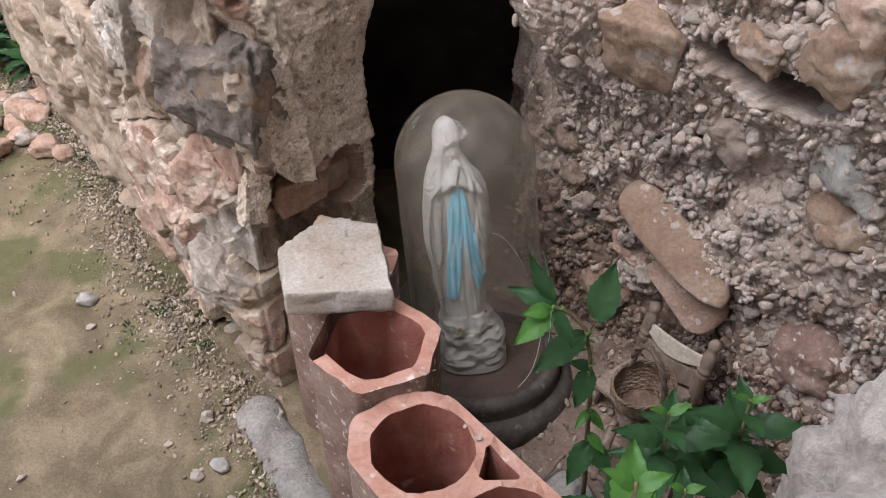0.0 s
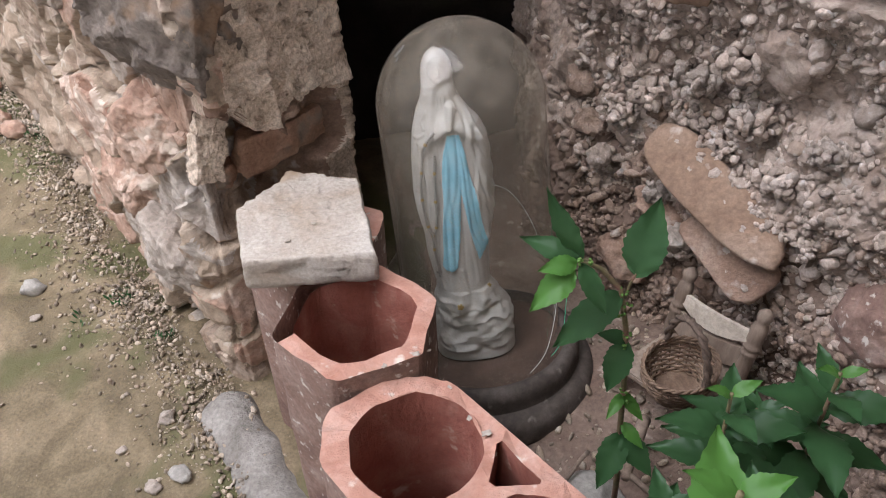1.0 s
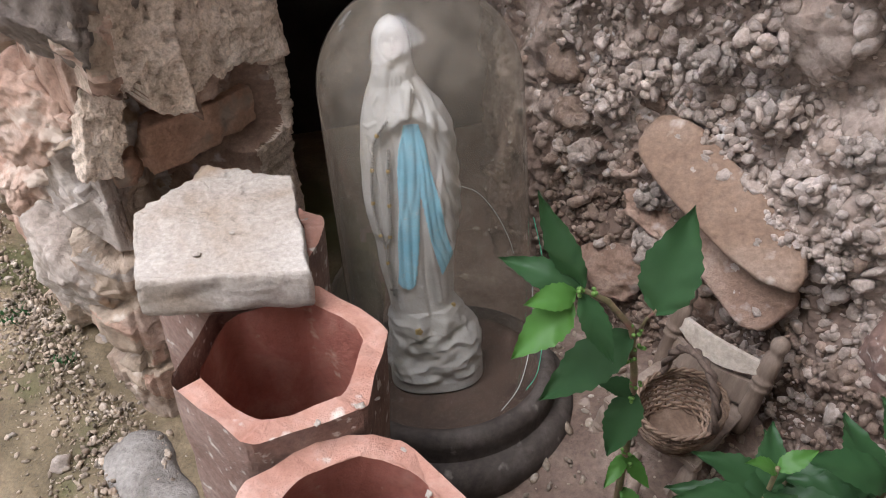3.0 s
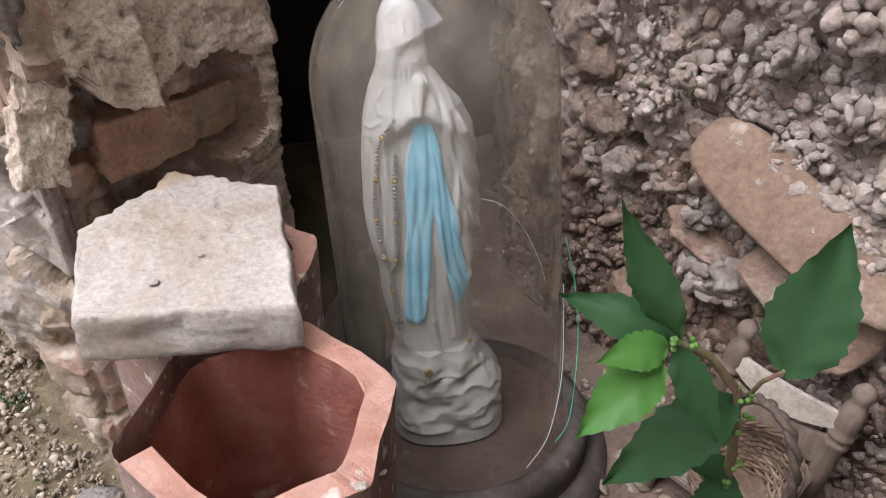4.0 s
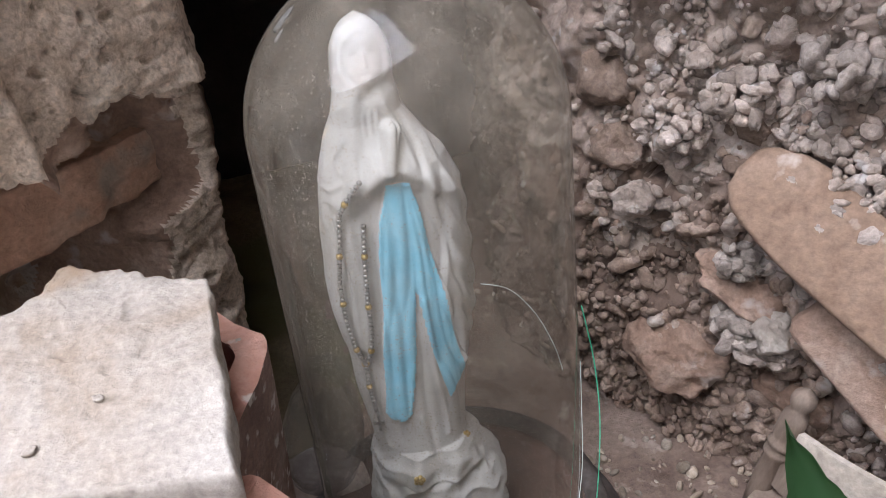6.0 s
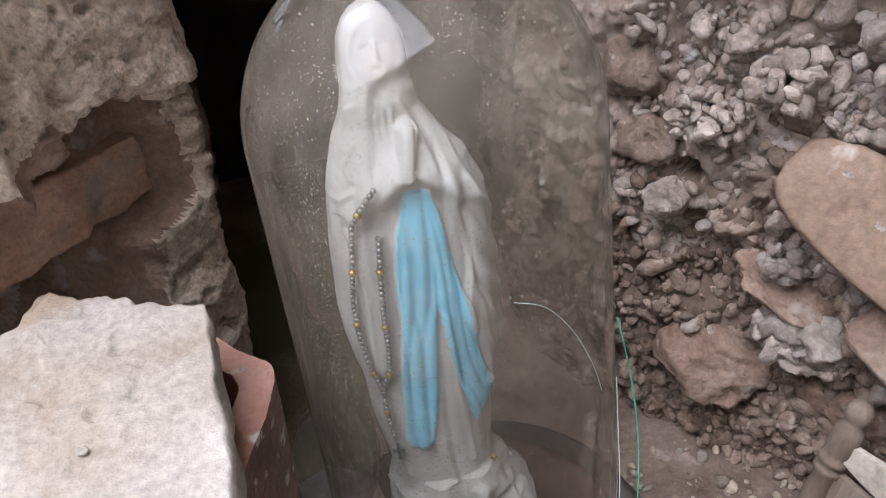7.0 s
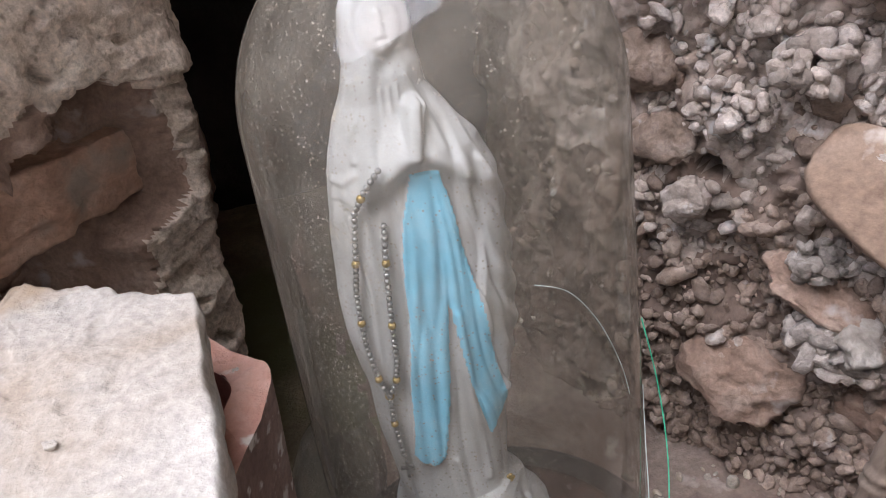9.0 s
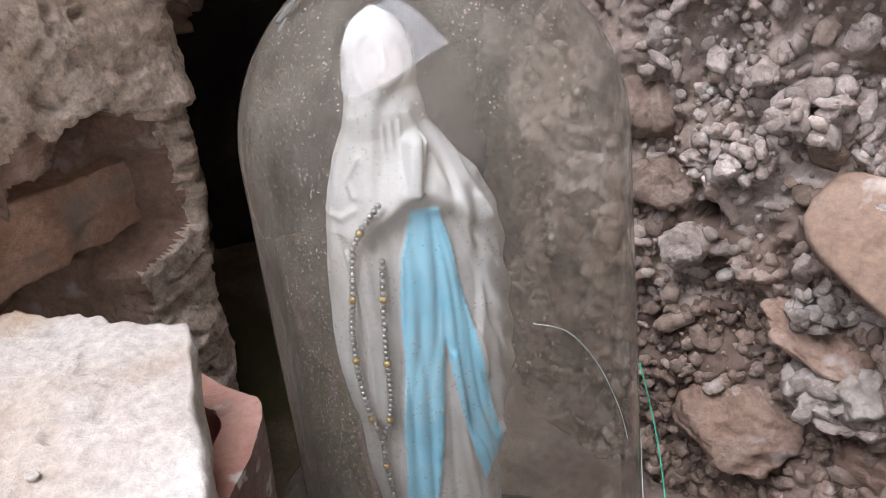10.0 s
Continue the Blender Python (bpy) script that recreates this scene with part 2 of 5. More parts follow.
M_wood = material("weathered_wood", [(0.13, 0.092, 0.068), (0.20, 0.15, 0.115), (0.27, 0.215, 0.17)], 20, 0.8, 0.3, 160, stretch=(1, 1, 0.2))
M_wicker = material("wicker", [(0.12, 0.075, 0.05), (0.20, 0.132, 0.09), (0.31, 0.225, 0.165)], 40, 0.8, 0.2, 200, island=0.3)
M_cement = material("grey_cement", [(0.24, 0.225, 0.20), (0.32, 0.30, 0.27), (0.39, 0.37, 0.34)], 15, 0.95, 0.5, 150)
M_oldcement = material("old_cement", [(0.17, 0.15, 0.13), (0.25, 0.23, 0.205), (0.33, 0.305, 0.275)], 18, 0.95, 0.8, 170, (0.22, 0.16, 0.11), 12, 0.6)
M_white = material("white_plaster_paint", [(0.335, 0.315, 0.28), (0.40, 0.383, 0.355), (0.445, 0.43, 0.408)], 18, 0.55, 0.08, 90, (0.55, 0.48, 0.38), 22, 0.68, grain=0.04)
M_blue = material("blue_paint", [(0.16, 0.42, 0.55), (0.21, 0.5, 0.63), (0.28, 0.57, 0.69)], 25, 0.5, 0.08, 90, grain=0.06)
M_gold = material("dull_gold", [(0.3, 0.2, 0.07), (0.45, 0.32, 0.12)], 200, 0.45, 0.2, 400, metal=0.7)
M_silver = material("tarnished_silver", [(0.2, 0.19, 0.18), (0.42, 0.41, 0.39)], 300, 0.4, 0.0, 400, metal=0.8)
# near black: the deep shade of the niche is put into this colour
M_void = material("niche_shade", [(0.012, 0.010, 0.009), (0.022, 0.018, 0.015), (0.035, 0.028, 0.024)], 8, 0.95, 0.5, 90)
# pale so that the unseen walls and vault throw light back inside
M_wall = material("pale_bounce_wall", [(0.68, 0.66, 0.63), (0.78, 0.77, 0.75), (0.83, 0.82, 0.81)], 4, 0.95, 0.5, 60)
M_leaf = leaf_material("nettle_leaf", (0.020, 0.060, 0.022), (0.040, 0.098, 0.036))
M_leaf_young = leaf_material("young_leaf", (0.045, 0.13, 0.025), (0.08, 0.20, 0.04))
M_stem = material("stem", [(0.1, 0.09, 0.04), (0.16, 0.13, 0.07), (0.2, 0.1, 0.08)], 40, 0.6, 0.1, 200)
M_glass = glass_material("dusty_glass")
M_glass_dim = glass_material("dim_glass", 0.10, (0.85, 0.87, 0.9))
M_dust_spot = material("dust_spot", [(0.10, 0.095, 0.085), (0.16, 0.15, 0.135)], 300, 0.9, 0.0, 500)
M_wood_pale = material("pale_wood", [(0.36, 0.30, 0.24), (0.45, 0.39, 0.32), (0.52, 0.46, 0.39)], 20, 0.8, 0.2, 160)
M_wicker_dark = material("dark_wicker", [(0.07, 0.05, 0.04), (0.12, 0.085, 0.065), (0.18, 0.13, 0.10)], 60, 0.75, 0.2, 300)
M_bud = material("green_bud", [(0.07, 0.16, 0.03), (0.12, 0.22, 0.05)], 200, 0.6, 0.0, 400)
M_thread = material("nylon_thread", [(0.5, 0.55, 0.5), (0.65, 0.7, 0.66)], 30, 0.25, 0.0, 100)
M_thread_green = material("green_thread", [(0.05, 0.4, 0.22), (0.1, 0.55, 0.32)], 30, 0.3, 0.0, 100)


# ---- builders ----
def part(name, bm, mat, parent=None, label=""):
    me = bpy.data.meshes.new(name)
    bm.to_mesh(me)
    bm.free()
    for m in (mat if isinstance(mat, (list, tuple)) else [mat]):
        me.materials.append(m)
    ob = new(name, me)
    if parent is not None:
        ob.parent = parent
    if label:
        ob["label"] = label
    return ob


def smooth(ob):
    ob.data.shade_smooth()
    return ob


def fbm(p, f, octaves=4):
    return noise.fractal(Vector(p) * f, 1.0, 2.0, octaves)


def patch(name, nu, nv, place, mat, parent=None, shade=True):
    """A sheet of nu by nv quads whose points are place(u, v), u and v from 0 to 1."""
    verts = [place(i / nu, j / nv) for j in range(nv + 1) for i in range(nu + 1)]
    w = nu + 1
    faces = [(j * w + i, j * w + i + 1, (j + 1) * w + i + 1, (j + 1) * w + i) for j in range(nv) for i in range(nu)]
    me = bpy.data.meshes.new(name)
    me.from_pydata(verts, [], faces)
    me.materials.append(mat)
    ob = new(name, me)
    ob.parent = parent
    return smooth(ob) if shade else ob


def along(line, s):
    """The point a share s along a polyline in the plan, and its normal on the right hand, eased round corners."""
    p, n = along_sharp(line, s)
    for d in (-0.016, -0.008, 0.008, 0.016):
        n = n + along_sharp(line, min(1.0, max(0.0, s + d)))[1]
    return p, n.normalized()


def along_sharp(line, s):
    """The point a share s along a polyline in the plan, and the plan normal on its right hand."""
    seg = [math.dist(a, b) for a, b in zip(line, line[1:])]
    d = s * sum(seg)
    for (a, b), l in zip(zip(line, line[1:]), seg):
        if d <= l or (a, b) == (line[-2], line[-1]):
            k = d / l
            n = Vector((b[1] - a[1], a[0] - b[0], 0)).normalized()
            return Vector((a[0] + (b[0] - a[0]) * k, a[1] + (b[1] - a[1]) * k, 0)), n
        d -= l


def facets(p, f, seed):
    """Planes of fracture: every cell is a flat chip with a slope of its own."""
    q = Vector(p) * f + Vector((seed, 2 * seed, 3 * seed))
    c = noise.voronoi(q)[1][0]
    return (q - c).dot(noise.cell_vector(c * 3.77) - Vector((0.5, 0.5, 0.5))) + 0.2 * noise.cell(c * 5.3)


def stone_mesh(seed, size, rough=0.25, sub=4, square=0.0, fine=0.06, chips=0.0):
    """A broken stone: a rounded block with facets and a rough skin. size: half lengths."""
    bm = bmesh.new()
    bmesh.ops.create_icosphere(bm, subdivisions=sub, radius=1.0)
    rnd = random.Random(seed)
    off = Vector((rnd.uniform(-50, 50), rnd.uniform(-50, 50), rnd.uniform(-50, 50)))
    cuts = [(Vector((rnd.gauss(0, 1), rnd.gauss(0, 1), rnd.gauss(0, 1))).normalized(), rnd.uniform(0.62, 0.9)) for _ in range(9)]
    big = max(size)
    for v in bm.verts:
        p = v.co.copy()
        if square:
            q = max(abs(p.x), abs(p.y), abs(p.z))
            p = p.lerp(p / q * 0.82, square)
        for n, d in cuts:
            e = p.dot(n) - d
            if e > 0:
                p -= n * e * 0.9
        p *= 1 + rough * noise.fractal(p * 1.4 + off, 1.0, 2.0, 3)
        p = Vector((p.x * size[0], p.y * size[1], p.z * size[2]))
        p += v.co * big * fine * noise.fractal(p * (5.0 / big) + off, 0.8, 2.1, 4)
        if chips:
            q = p + off
            q += Vector((fbm(q, 18, 2), fbm(q.yzx, 18, 2), fbm(q.zxy, 18, 2))) * 0.006
            p += v.co * big * (chips * facets(q, 1.9 / big, 3) + 0.35 * chips * facets(q, 6.0 / big, 5))
        v.co = p
    return bm


def stone(name, seed, size, at, turn, mat, parent=None, label="", rough=0.25, sub=4, square=0.0, fine=0.06, chips=0.0):
    ob = part(name, stone_mesh(seed, size, rough, sub, square, fine, chips), mat, parent, label)
    ob.matrix_world = pose(*at, *turn)
    return smooth(ob)


def tube_between(bm, pts, radii, sides=8):
    """A bent rod through the points, into bm."""
    rings = []
    pts = [Vector(p) for p in pts]
    for i, p in enumerate(pts):
        d = (pts[min(i + 1, len(pts) - 1)] - pts[max(i - 1, 0)]).normalized()
        a = d.orthogonal().normalized() if i == 0 else (a - d * a.dot(d)).normalized()
        b = d.cross(a)
        r = radii[i] if isinstance(radii, (list, tuple)) else radii
        rings.append([bm.verts.new(p + r * (math.cos(k * math.tau / sides) * a + math.sin(k * math.tau / sides) * b)) for k in range(sides)])
    for r0, r1 in zip(rings, rings[1:]):
        for k in range(sides):
            bm.faces.new((r0[k], r0[(k + 1) % sides], r1[(k + 1) % sides], r1[k]))
    bm.faces.new(rings[0][::-1])
    bm.faces.new(rings[-1])


def lathe(bm, profile, sides=64, wave=None):
    """Turns (radius, height) pairs round z into bm."""
    rings = []
    for r, z in profile:
        rings.append([bm.verts.new((r * math.cos(k * math.tau / sides), r * math.sin(k * math.tau / sides), z)) for k in range(sides)])
    for r0, r1 in zip(rings, rings[1:]):
        for k in range(sides):
            bm.faces.new((r0[k], r0[(k + 1) % sides], r1[(k + 1) % sides], r1[k]))
    return rings


def ground_z(x, y):
    heap = 0.05 * math.exp(-((x - 0.33) ** 2 + (y - 0.75) ** 2) / 0.02) + 0.03 * math.exp(-((x - 0.2) ** 2 + (y - 0.6) ** 2) / 0.03)
    return 0.11 * (y - 0.75) + heap


# ---- ground ----
def ground_point(u, v):
    x, y = -1.9 + 2.9 * u, 0.0 + 2.6 * v
    return (x, y, ground_z(x, y) + 0.012 * fbm((x, y, 0), 5, 3) + 0.004 * fbm((x, y, 3), 40, 4))


ground = patch("ground", 320, 280, ground_point, M_ground)
ground.data.materials.append(M_redearth)
for f in ground.data.polygons:
    c = f.center
    if c.x + 0.05 * fbm(c, 12, 3) > -0.02 and c.y > 0.3:
        f.material_index = 1
tagged(ground, "damp trodden earth floor with moss and grit", "ground", kind="structure")
far_ground = patch("ground", 40, 40, lambda u, v: (-40 + 80 * u, -40 + 80 * v, -0.35 + 0.02 * fbm((u * 40, v * 40, 1), 1)), M_bounce_floor)
tagged(far_ground, "unseen pale ground round the ruin, kept bright to bounce light", "ground", kind="structure")

def floor_point(u, v):
    x, y = -6.1 + 7.8 * u, -1.7 + 4.6 * v
    inside = step_in(-1.9, -1.7, x) * step_in(1.0, 0.9, x) * step_in(0.0, 0.12, y) * step_in(2.6, 2.5, y)
    return (x, y, max(-0.2, 0.11 * (min(y, 2.6) - 0.75)) - 0.03 * inside + 0.015 * fbm((x, y, 0), 3, 4))


def step_in(a, b, x):
    t = min(1.0, max(0.0, (x - a) / (b - a)))
    return t * t * (3 - 2 * t)


tagged(patch("floor", 300, 200, floor_point, M_bounce_floor), "unseen pale floor of the ruin, kept bright to bounce light", "floor", kind="structure")

# ---- the masonry pier with its broken face ----
PIER_FAR = [(-1.75, 2.62), (-0.765, 1.387), (-0.58, 1.153)]
PIER = [(-0.60, 1.178), (-0.44, 0.975), (-0.30, 0.815), (-0.262, 0.80), (-0.175, 0.875), (-0.118, 0.942), (-0.175, 1.10), (-0.2, 1.4)]


def step(a, b, x):
    t = min(1.0, max(0.0, (x - a) / (b - a)))
    return t * t * (3 - 2 * t)


PLASTER_LOW = [(-0.29, 0.432), (-0.262, 0.424), (-0.238, 0.416), (-0.228, 0.424), (-0.222, 0.402), (-0.210, 0.386), (-0.190, 0.376), (-0.174, 0.381), (-0.160, 0.402), (-0.142, 0.396), (-0.12, 0.385)]


def table(x, pairs):
    for (a, b), (c, d) in zip(pairs, pairs[1:]):
        if x <= c:
            return b + (d - b) * min(1.0, max(0.0, (x - a) / (c - a)))
    return pairs[-1][1]


def plaster_share(p):
    """How far a point of the pier lies under the hanging coat of plaster."""
    low = table(p.x, PLASTER_LOW) + 0.010 * fbm(p, 30, 4) + 0.004 * fbm(p, 110, 2)
    left = -0.262 + 0.03 * fbm((p.x, p.y, p.z), 9, 3)
    side = step(left, left + 0.010, p.x) * step(0.80, 0.805, p.y + (0.01 if p.x > -0.26 else 0))
    return side * step(low, low + 0.005, p.z)


def rim_share(p):
    """The upright strip of mortar at the corner, wider below the brick."""
    at = -0.137 - 0.022 * step(0.325, 0.300, p.z) + 0.010 * fbm(p, 22, 2)
    return step(at, at + 0.013, p.x) * step(0.87, 0.885, p.y)


def stone_cell(p):
    """The masonry stone that a point belongs to: its centre, and how near the joint lies."""
    q = Vector((p.x * 6 + 0.4 * fbm(p, 8, 3), p.y * 6 + 0.4 * fbm((p.y, p.z, p.x), 8, 3), p.z * 9.5 + 0.4 * fbm((p.z, p.x, p.y), 9, 3)))
    dist, pts = noise.voronoi(q)
    return q, pts[0], dist[1] - dist[0]


def stones_push(p):
    """Angular broken stones with raked joints between."""
    q, c, gap = stone_cell(p)
    h = noise.cell_vector(c * 7.31)
    tilt = (q - c).dot(noise.cell_vector(c * 3.77 + Vector((1, 2, 3))) - Vector((0.5, 0.5, 0.5)))
    d = 0.026 * (h.x - 0.5) + 0.022 * tilt - 0.013 * step(0.09, 0.0, gap)
    w = Vector(p) + Vector((fbm(p, 20, 3), fbm((p.y, p.z, p.x), 20, 3), fbm((p.z, p.x, p.y), 20, 3))) * 0.010
    return d + 0.012 * fbm(p, 7, 2) + 0.014 * facets((w.x, w.y, w.z * 1.4), 12, 1) + 0.0035 * facets(w, 40, 4) + 0.0022 * fbm(p, 60, 4)


def pier_push(p):
    d = stones_push(p)
    m = plaster_share(p)
    edge = rim_share(p)
    if p.x > -0.27:
        flat = 0.011 * fbm(p, 9, 3) + 0.0025 * fbm(p, 48, 4) + 0.0020 * fbm(p, 140, 3) - 0.006 * step(0.30, 0.50, fbm(p, 80, 2))
        ridge = p.x + 0.196 + 0.10 * (p.z - 0.45) + 0.012 * fbm(p, 15, 3)
        coat = 0.027 + flat + step(0.004, -0.003, ridge) * (0.006 + 0.010 * math.exp(-abs(ridge) / 0.012)) + 0.010 * math.exp(-abs(p.x + 0.252) / 0.010)
        # the broken hollow under the coat, deepest round and below the brick
        hollow = step(-0.262, -0.235, p.x) * step(0.245, 0.275, p.z) * (0.35 + 0.65 * step(-0.145, -0.175, p.x))
        under = -0.002 + d * 0.5 - 0.026 * hollow
        cavity = -0.035 * step(0.20, 0.25, p.z) * step(0.335, 0.310, p.z) * step(-0.225, -0.20, p.x) * step(-0.150, -0.172, p.x)
        rim = 0.016 + flat + 0.006 * facets(p, 34, 7)
        d = m * coat + (1 - m) * ((1 - edge) * (under + cavity) + edge * rim)
    return d


# how far the corner leans in and out on its way up
CORNER = [(0.22, 0.0), (0.37, -0.007), (0.47, -0.015), (0.55, -0.008), (0.66, 0.016)]


def pier_point(u, v):
    p, n = along(PIER, u)
    p.z = -0.1 + (1.040 - 0.348 * min(1.0, p.y)) * min(1.0, v / 0.96)
    back = max(0.0, v - 0.96) / 0.04
    q = p + n * pier_push(p)
    q.x += table(p.z, CORNER) * step(-0.20, -0.135, p.x)
    return q.lerp(Vector((q.x, 2.9, q.z - 0.02)), back) if back else q


def far_pier_point(u, v):
    p, n = along(PIER_FAR, u)
    p.z = -0.1 + 1.02 * min(1.0, v / 0.96)
    back = max(0.0, v - 0.96) / 0.04
    q = p + n * stones_push(p)
    return q.lerp(Vector((q.x, 2.9, q.z)), back) if back else q


pier = patch("wall_west", 480, 520, pier_point, M_mortar)
for m in (M_plaster, M_pink, M_pale, M_tan, M_earthstone):
    pier.data.materials.append(m)
for f in pier.data.polygons:
    c = f.center
    if c.x > -0.29 and (plaster_share(c) > 0.4 or (rim_share(c - Vector((0.012, -0.012, 0))) > 0.5 and c.y > 0.87)):
        f.material_index = 1
    elif c.x > -0.235 and 0.22 < c.z < 0.44:
        f.material_index = 5
    else:
        q, cell, gap = stone_cell(c)
        if gap > 0.10:
            k = noise.cell(cell * 5.13)
            f.material_index = 2 if k > 0.3 else 3 if k > -0.35 else 4
tagged(pier, "broken rubble masonry pier with crumbling mortar and plaster", "wall", kind="structure")
tagged(patch("wall_west", 140, 160, far_pier_point, M_mortar), "rough rubble masonry running away along the earth", "wall", kind="structure")
for spec in (
    ("stone", 11, (0.100, 0.066, 0.112), (-0.276, 0.846, 0.525), (0, 8, -22), M_dark, "dark grey weathered stone"),
    ("stone", 12, (0.080, 0.06, 0.040), (-0.325, 0.850, 0.672), (0, -8, -40), M_pink, "pinkish stone"),
    ("stone", 13, (0.075, 0.05, 0.052), (-0.325, 0.872, 0.372), (0, 10, -45), M_pink, "pinkish crumbling stone"),
    ("stone", 14, (0.075, 0.05, 0.055), (-0.395, 0.962, 0.250), (0, -12, -48), M_pink, "pinkish crumbling stone"),
    ("stone", 15, (0.022, 0.018, 0.055), (-0.252, 0.812, 0.382), (0, 14, 40), M_plaster, "hanging flake of plaster"),
    ("stone", 16, (0.075, 0.05, 0.062), (-0.325, 0.862, 0.190), (0, 12, -45), M_pale, "pale rough stone"),
    ("stone", 18, (0.045, 0.045, 0.080), (-0.405, 0.955, 0.565), (0, 14, -49), M_pale, "pale streaked stone"),
    ("stone", 27, (0.055, 0.05, 0.070), (-0.445, 1.005, 0.540), (0, 0, -49), M_pale, ""),
):
    name, seed, size, at, turn, mat, label = spec
    stone(name, seed, size, at, turn, mat, pier, label, rough=0.10, sub=6, square=0.7, fine=0.03, chips=0.16)
stone("brick", 40, (0.096, 0.038, 0.031), (-0.189, 0.912, 0.342), (0, 2, 44.6), M_brick, pier, "worn brown brick", rough=0.07, sub=5, square=0.93, fine=0.04)
stone("brick", 41, (0.03, 0.02, 0.022), (-0.262, 0.842, 0.318), (0, -10, 20), M_brick, pier, "worn orange brick", rough=0.15, sub=4, square=0.8, fine=0.06)

# ---- the rubble bank ----
BANK = [(0.16, 1.5), (0.15, 1.15), (0.17, 1.0), (0.215, 0.96), (0.275, 0.905), (0.345, 0.83), (0.405, 0.74), (0.47, 0.63), (0.54, 0.5), (0.60, 0.2), (0.62, -0.1)]


def bank_push(p):
    d = 0.024 * fbm(p, 7, 3) + 0.012 * fbm(p, 24, 4) + 0.003 * fbm(p, 80, 4)
    w = Vector(p) + Vector((fbm(p, 50, 2), fbm((p.y, p.z, p.x), 50, 2), fbm((p.z, p.x, p.y), 50, 2))) * 0.003
    for f, amp in ((62, 0.007), (125, 0.0035)):
        near, far = noise.voronoi(w * f)[0][:2]
        d += amp * (min(0.5, far - near) - 0.2) * (1.3 if f < 100 else 1.0)
    d += 0.045 * step(0.42, 0.60, p.z) + 0.035 * step(0.47, 0.60, p.z) * step(0.90, 0.97, p.y)
    d -= 0.15 * step(0.054, 0.044, math.hypot(p.x - 0.384, (p.z - 0.578 + 0.25 * (p.x - 0.384)) * 2.2) + 0.008 * fbm(p, 30, 2))
    d -= 0.05 * step(0.011, 0.006, math.hypot(p.x - 0.230, p.z - 0.294))
    return d


def bank_point(u, v):
    u = u * 1.25 if u < 0.12 else 0.15 + (u - 0.12) * 0.53 / 0.76 if u < 0.88 else 0.68 + (u - 0.88) * 0.32 / 0.12
    p, n = along(BANK, u)
    p.z = -0.1 + 1.04 * min(1.0, v / 0.96)
    back = max(0.0, v - 0.96) / 0.04
    q = p + n * bank_push(p)
    return q.lerp(Vector((1.7, q.y, q.z + 0.03 * back)), back) if back else q


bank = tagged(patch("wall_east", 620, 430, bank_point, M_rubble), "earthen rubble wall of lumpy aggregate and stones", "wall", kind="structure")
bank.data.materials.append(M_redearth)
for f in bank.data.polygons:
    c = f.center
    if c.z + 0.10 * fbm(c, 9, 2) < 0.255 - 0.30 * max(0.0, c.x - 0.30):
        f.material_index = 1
# closes the niche; its black colour stands in for the shade there
tagged(patch("wall_back", 40, 60, lambda u, v: (-0.4 + 0.9 * u, 1.38 + 0.03 * fbm((u * 3, v * 3, 0), 2), -0.1 + 1.0 * v), M_void), "back of the niche, its deep shade put into a near-black colour", "wall", kind="structure")


def lump_cloud(name, spots, mat, parent=None, sub=2, variants=10, seed=1, rough=0.22):
    """Many small lumps in one mesh; spots: (place, axes as a 3 x 3 of half lengths)."""
    rng = np.random.default_rng(seed)
    forms, tris = [], None
    for k in range(variants):
        bm = bmesh.new()
        bmesh.ops.create_icosphere(bm, subdivisions=sub, radius=1.0)
        bm.verts.ensure_lookup_table()
        off = Vector((k * 7.3, k * 3.1, seed))
        pts = []
        for v in bm.verts:
            q = v.co * (1 + rough * noise.fractal(v.co * 1.3 + off, 1.0, 2.0, 2) + 0.10 * noise.noise(v.co * 4 + off))
            pts.append(q[:])
        forms.append(np.array(pts))
        tris = np.array([[v.index for v in f.verts] for f in bm.faces])
        bm.free()
    V, Fc = [], []
    n = len(forms[0])
    for i, (c, m) in enumerate(spots):
        V.append(forms[rng.integers(variants)] @ m.T + c)
        Fc.append(tris + i * n)
    V, Fc = np.concatenate(V), np.concatenate(Fc)
    me = bpy.data.meshes.new(name)
    me.vertices.add(len(V))
    me.vertices.foreach_set("co", V.astype(np.float32).ravel())
    me.loops.add(Fc.size)
    me.loops.foreach_set("vertex_index", Fc.astype(np.int32).ravel())
    me.polygons.add(len(Fc))
    me.polygons.foreach_set("loop_start", np.arange(0, Fc.size, 3, dtype=np.int32))
    me.update(calc_edges=True)
    me.materials.append(mat)
    ob = new(name, me)
    ob.parent = parent
    return smooth(ob)


def turned(rng, r, flat):
    """A random turn times half lengths round r."""
    q = rng.normal(size=4)
    q /= np.linalg.norm(q)
    w, x, y, z = q
    R = np.array([[1 - 2 * (y * y + z * z), 2 * (x * y - z * w), 2 * (x * z + y * w)], [2 * (x * y + z * w), 1 - 2 * (x * x + z * z), 2 * (y * z - x * w)], [2 * (x * z - y * w), 2 * (y * z + x * w), 1 - 2 * (x * x + y * y)]])
    return R @ np.diag([r * rng.uniform(1.0, 1.7), r * rng.uniform(0.8, 1.2), r * flat * rng.uniform(0.7, 1.1)])


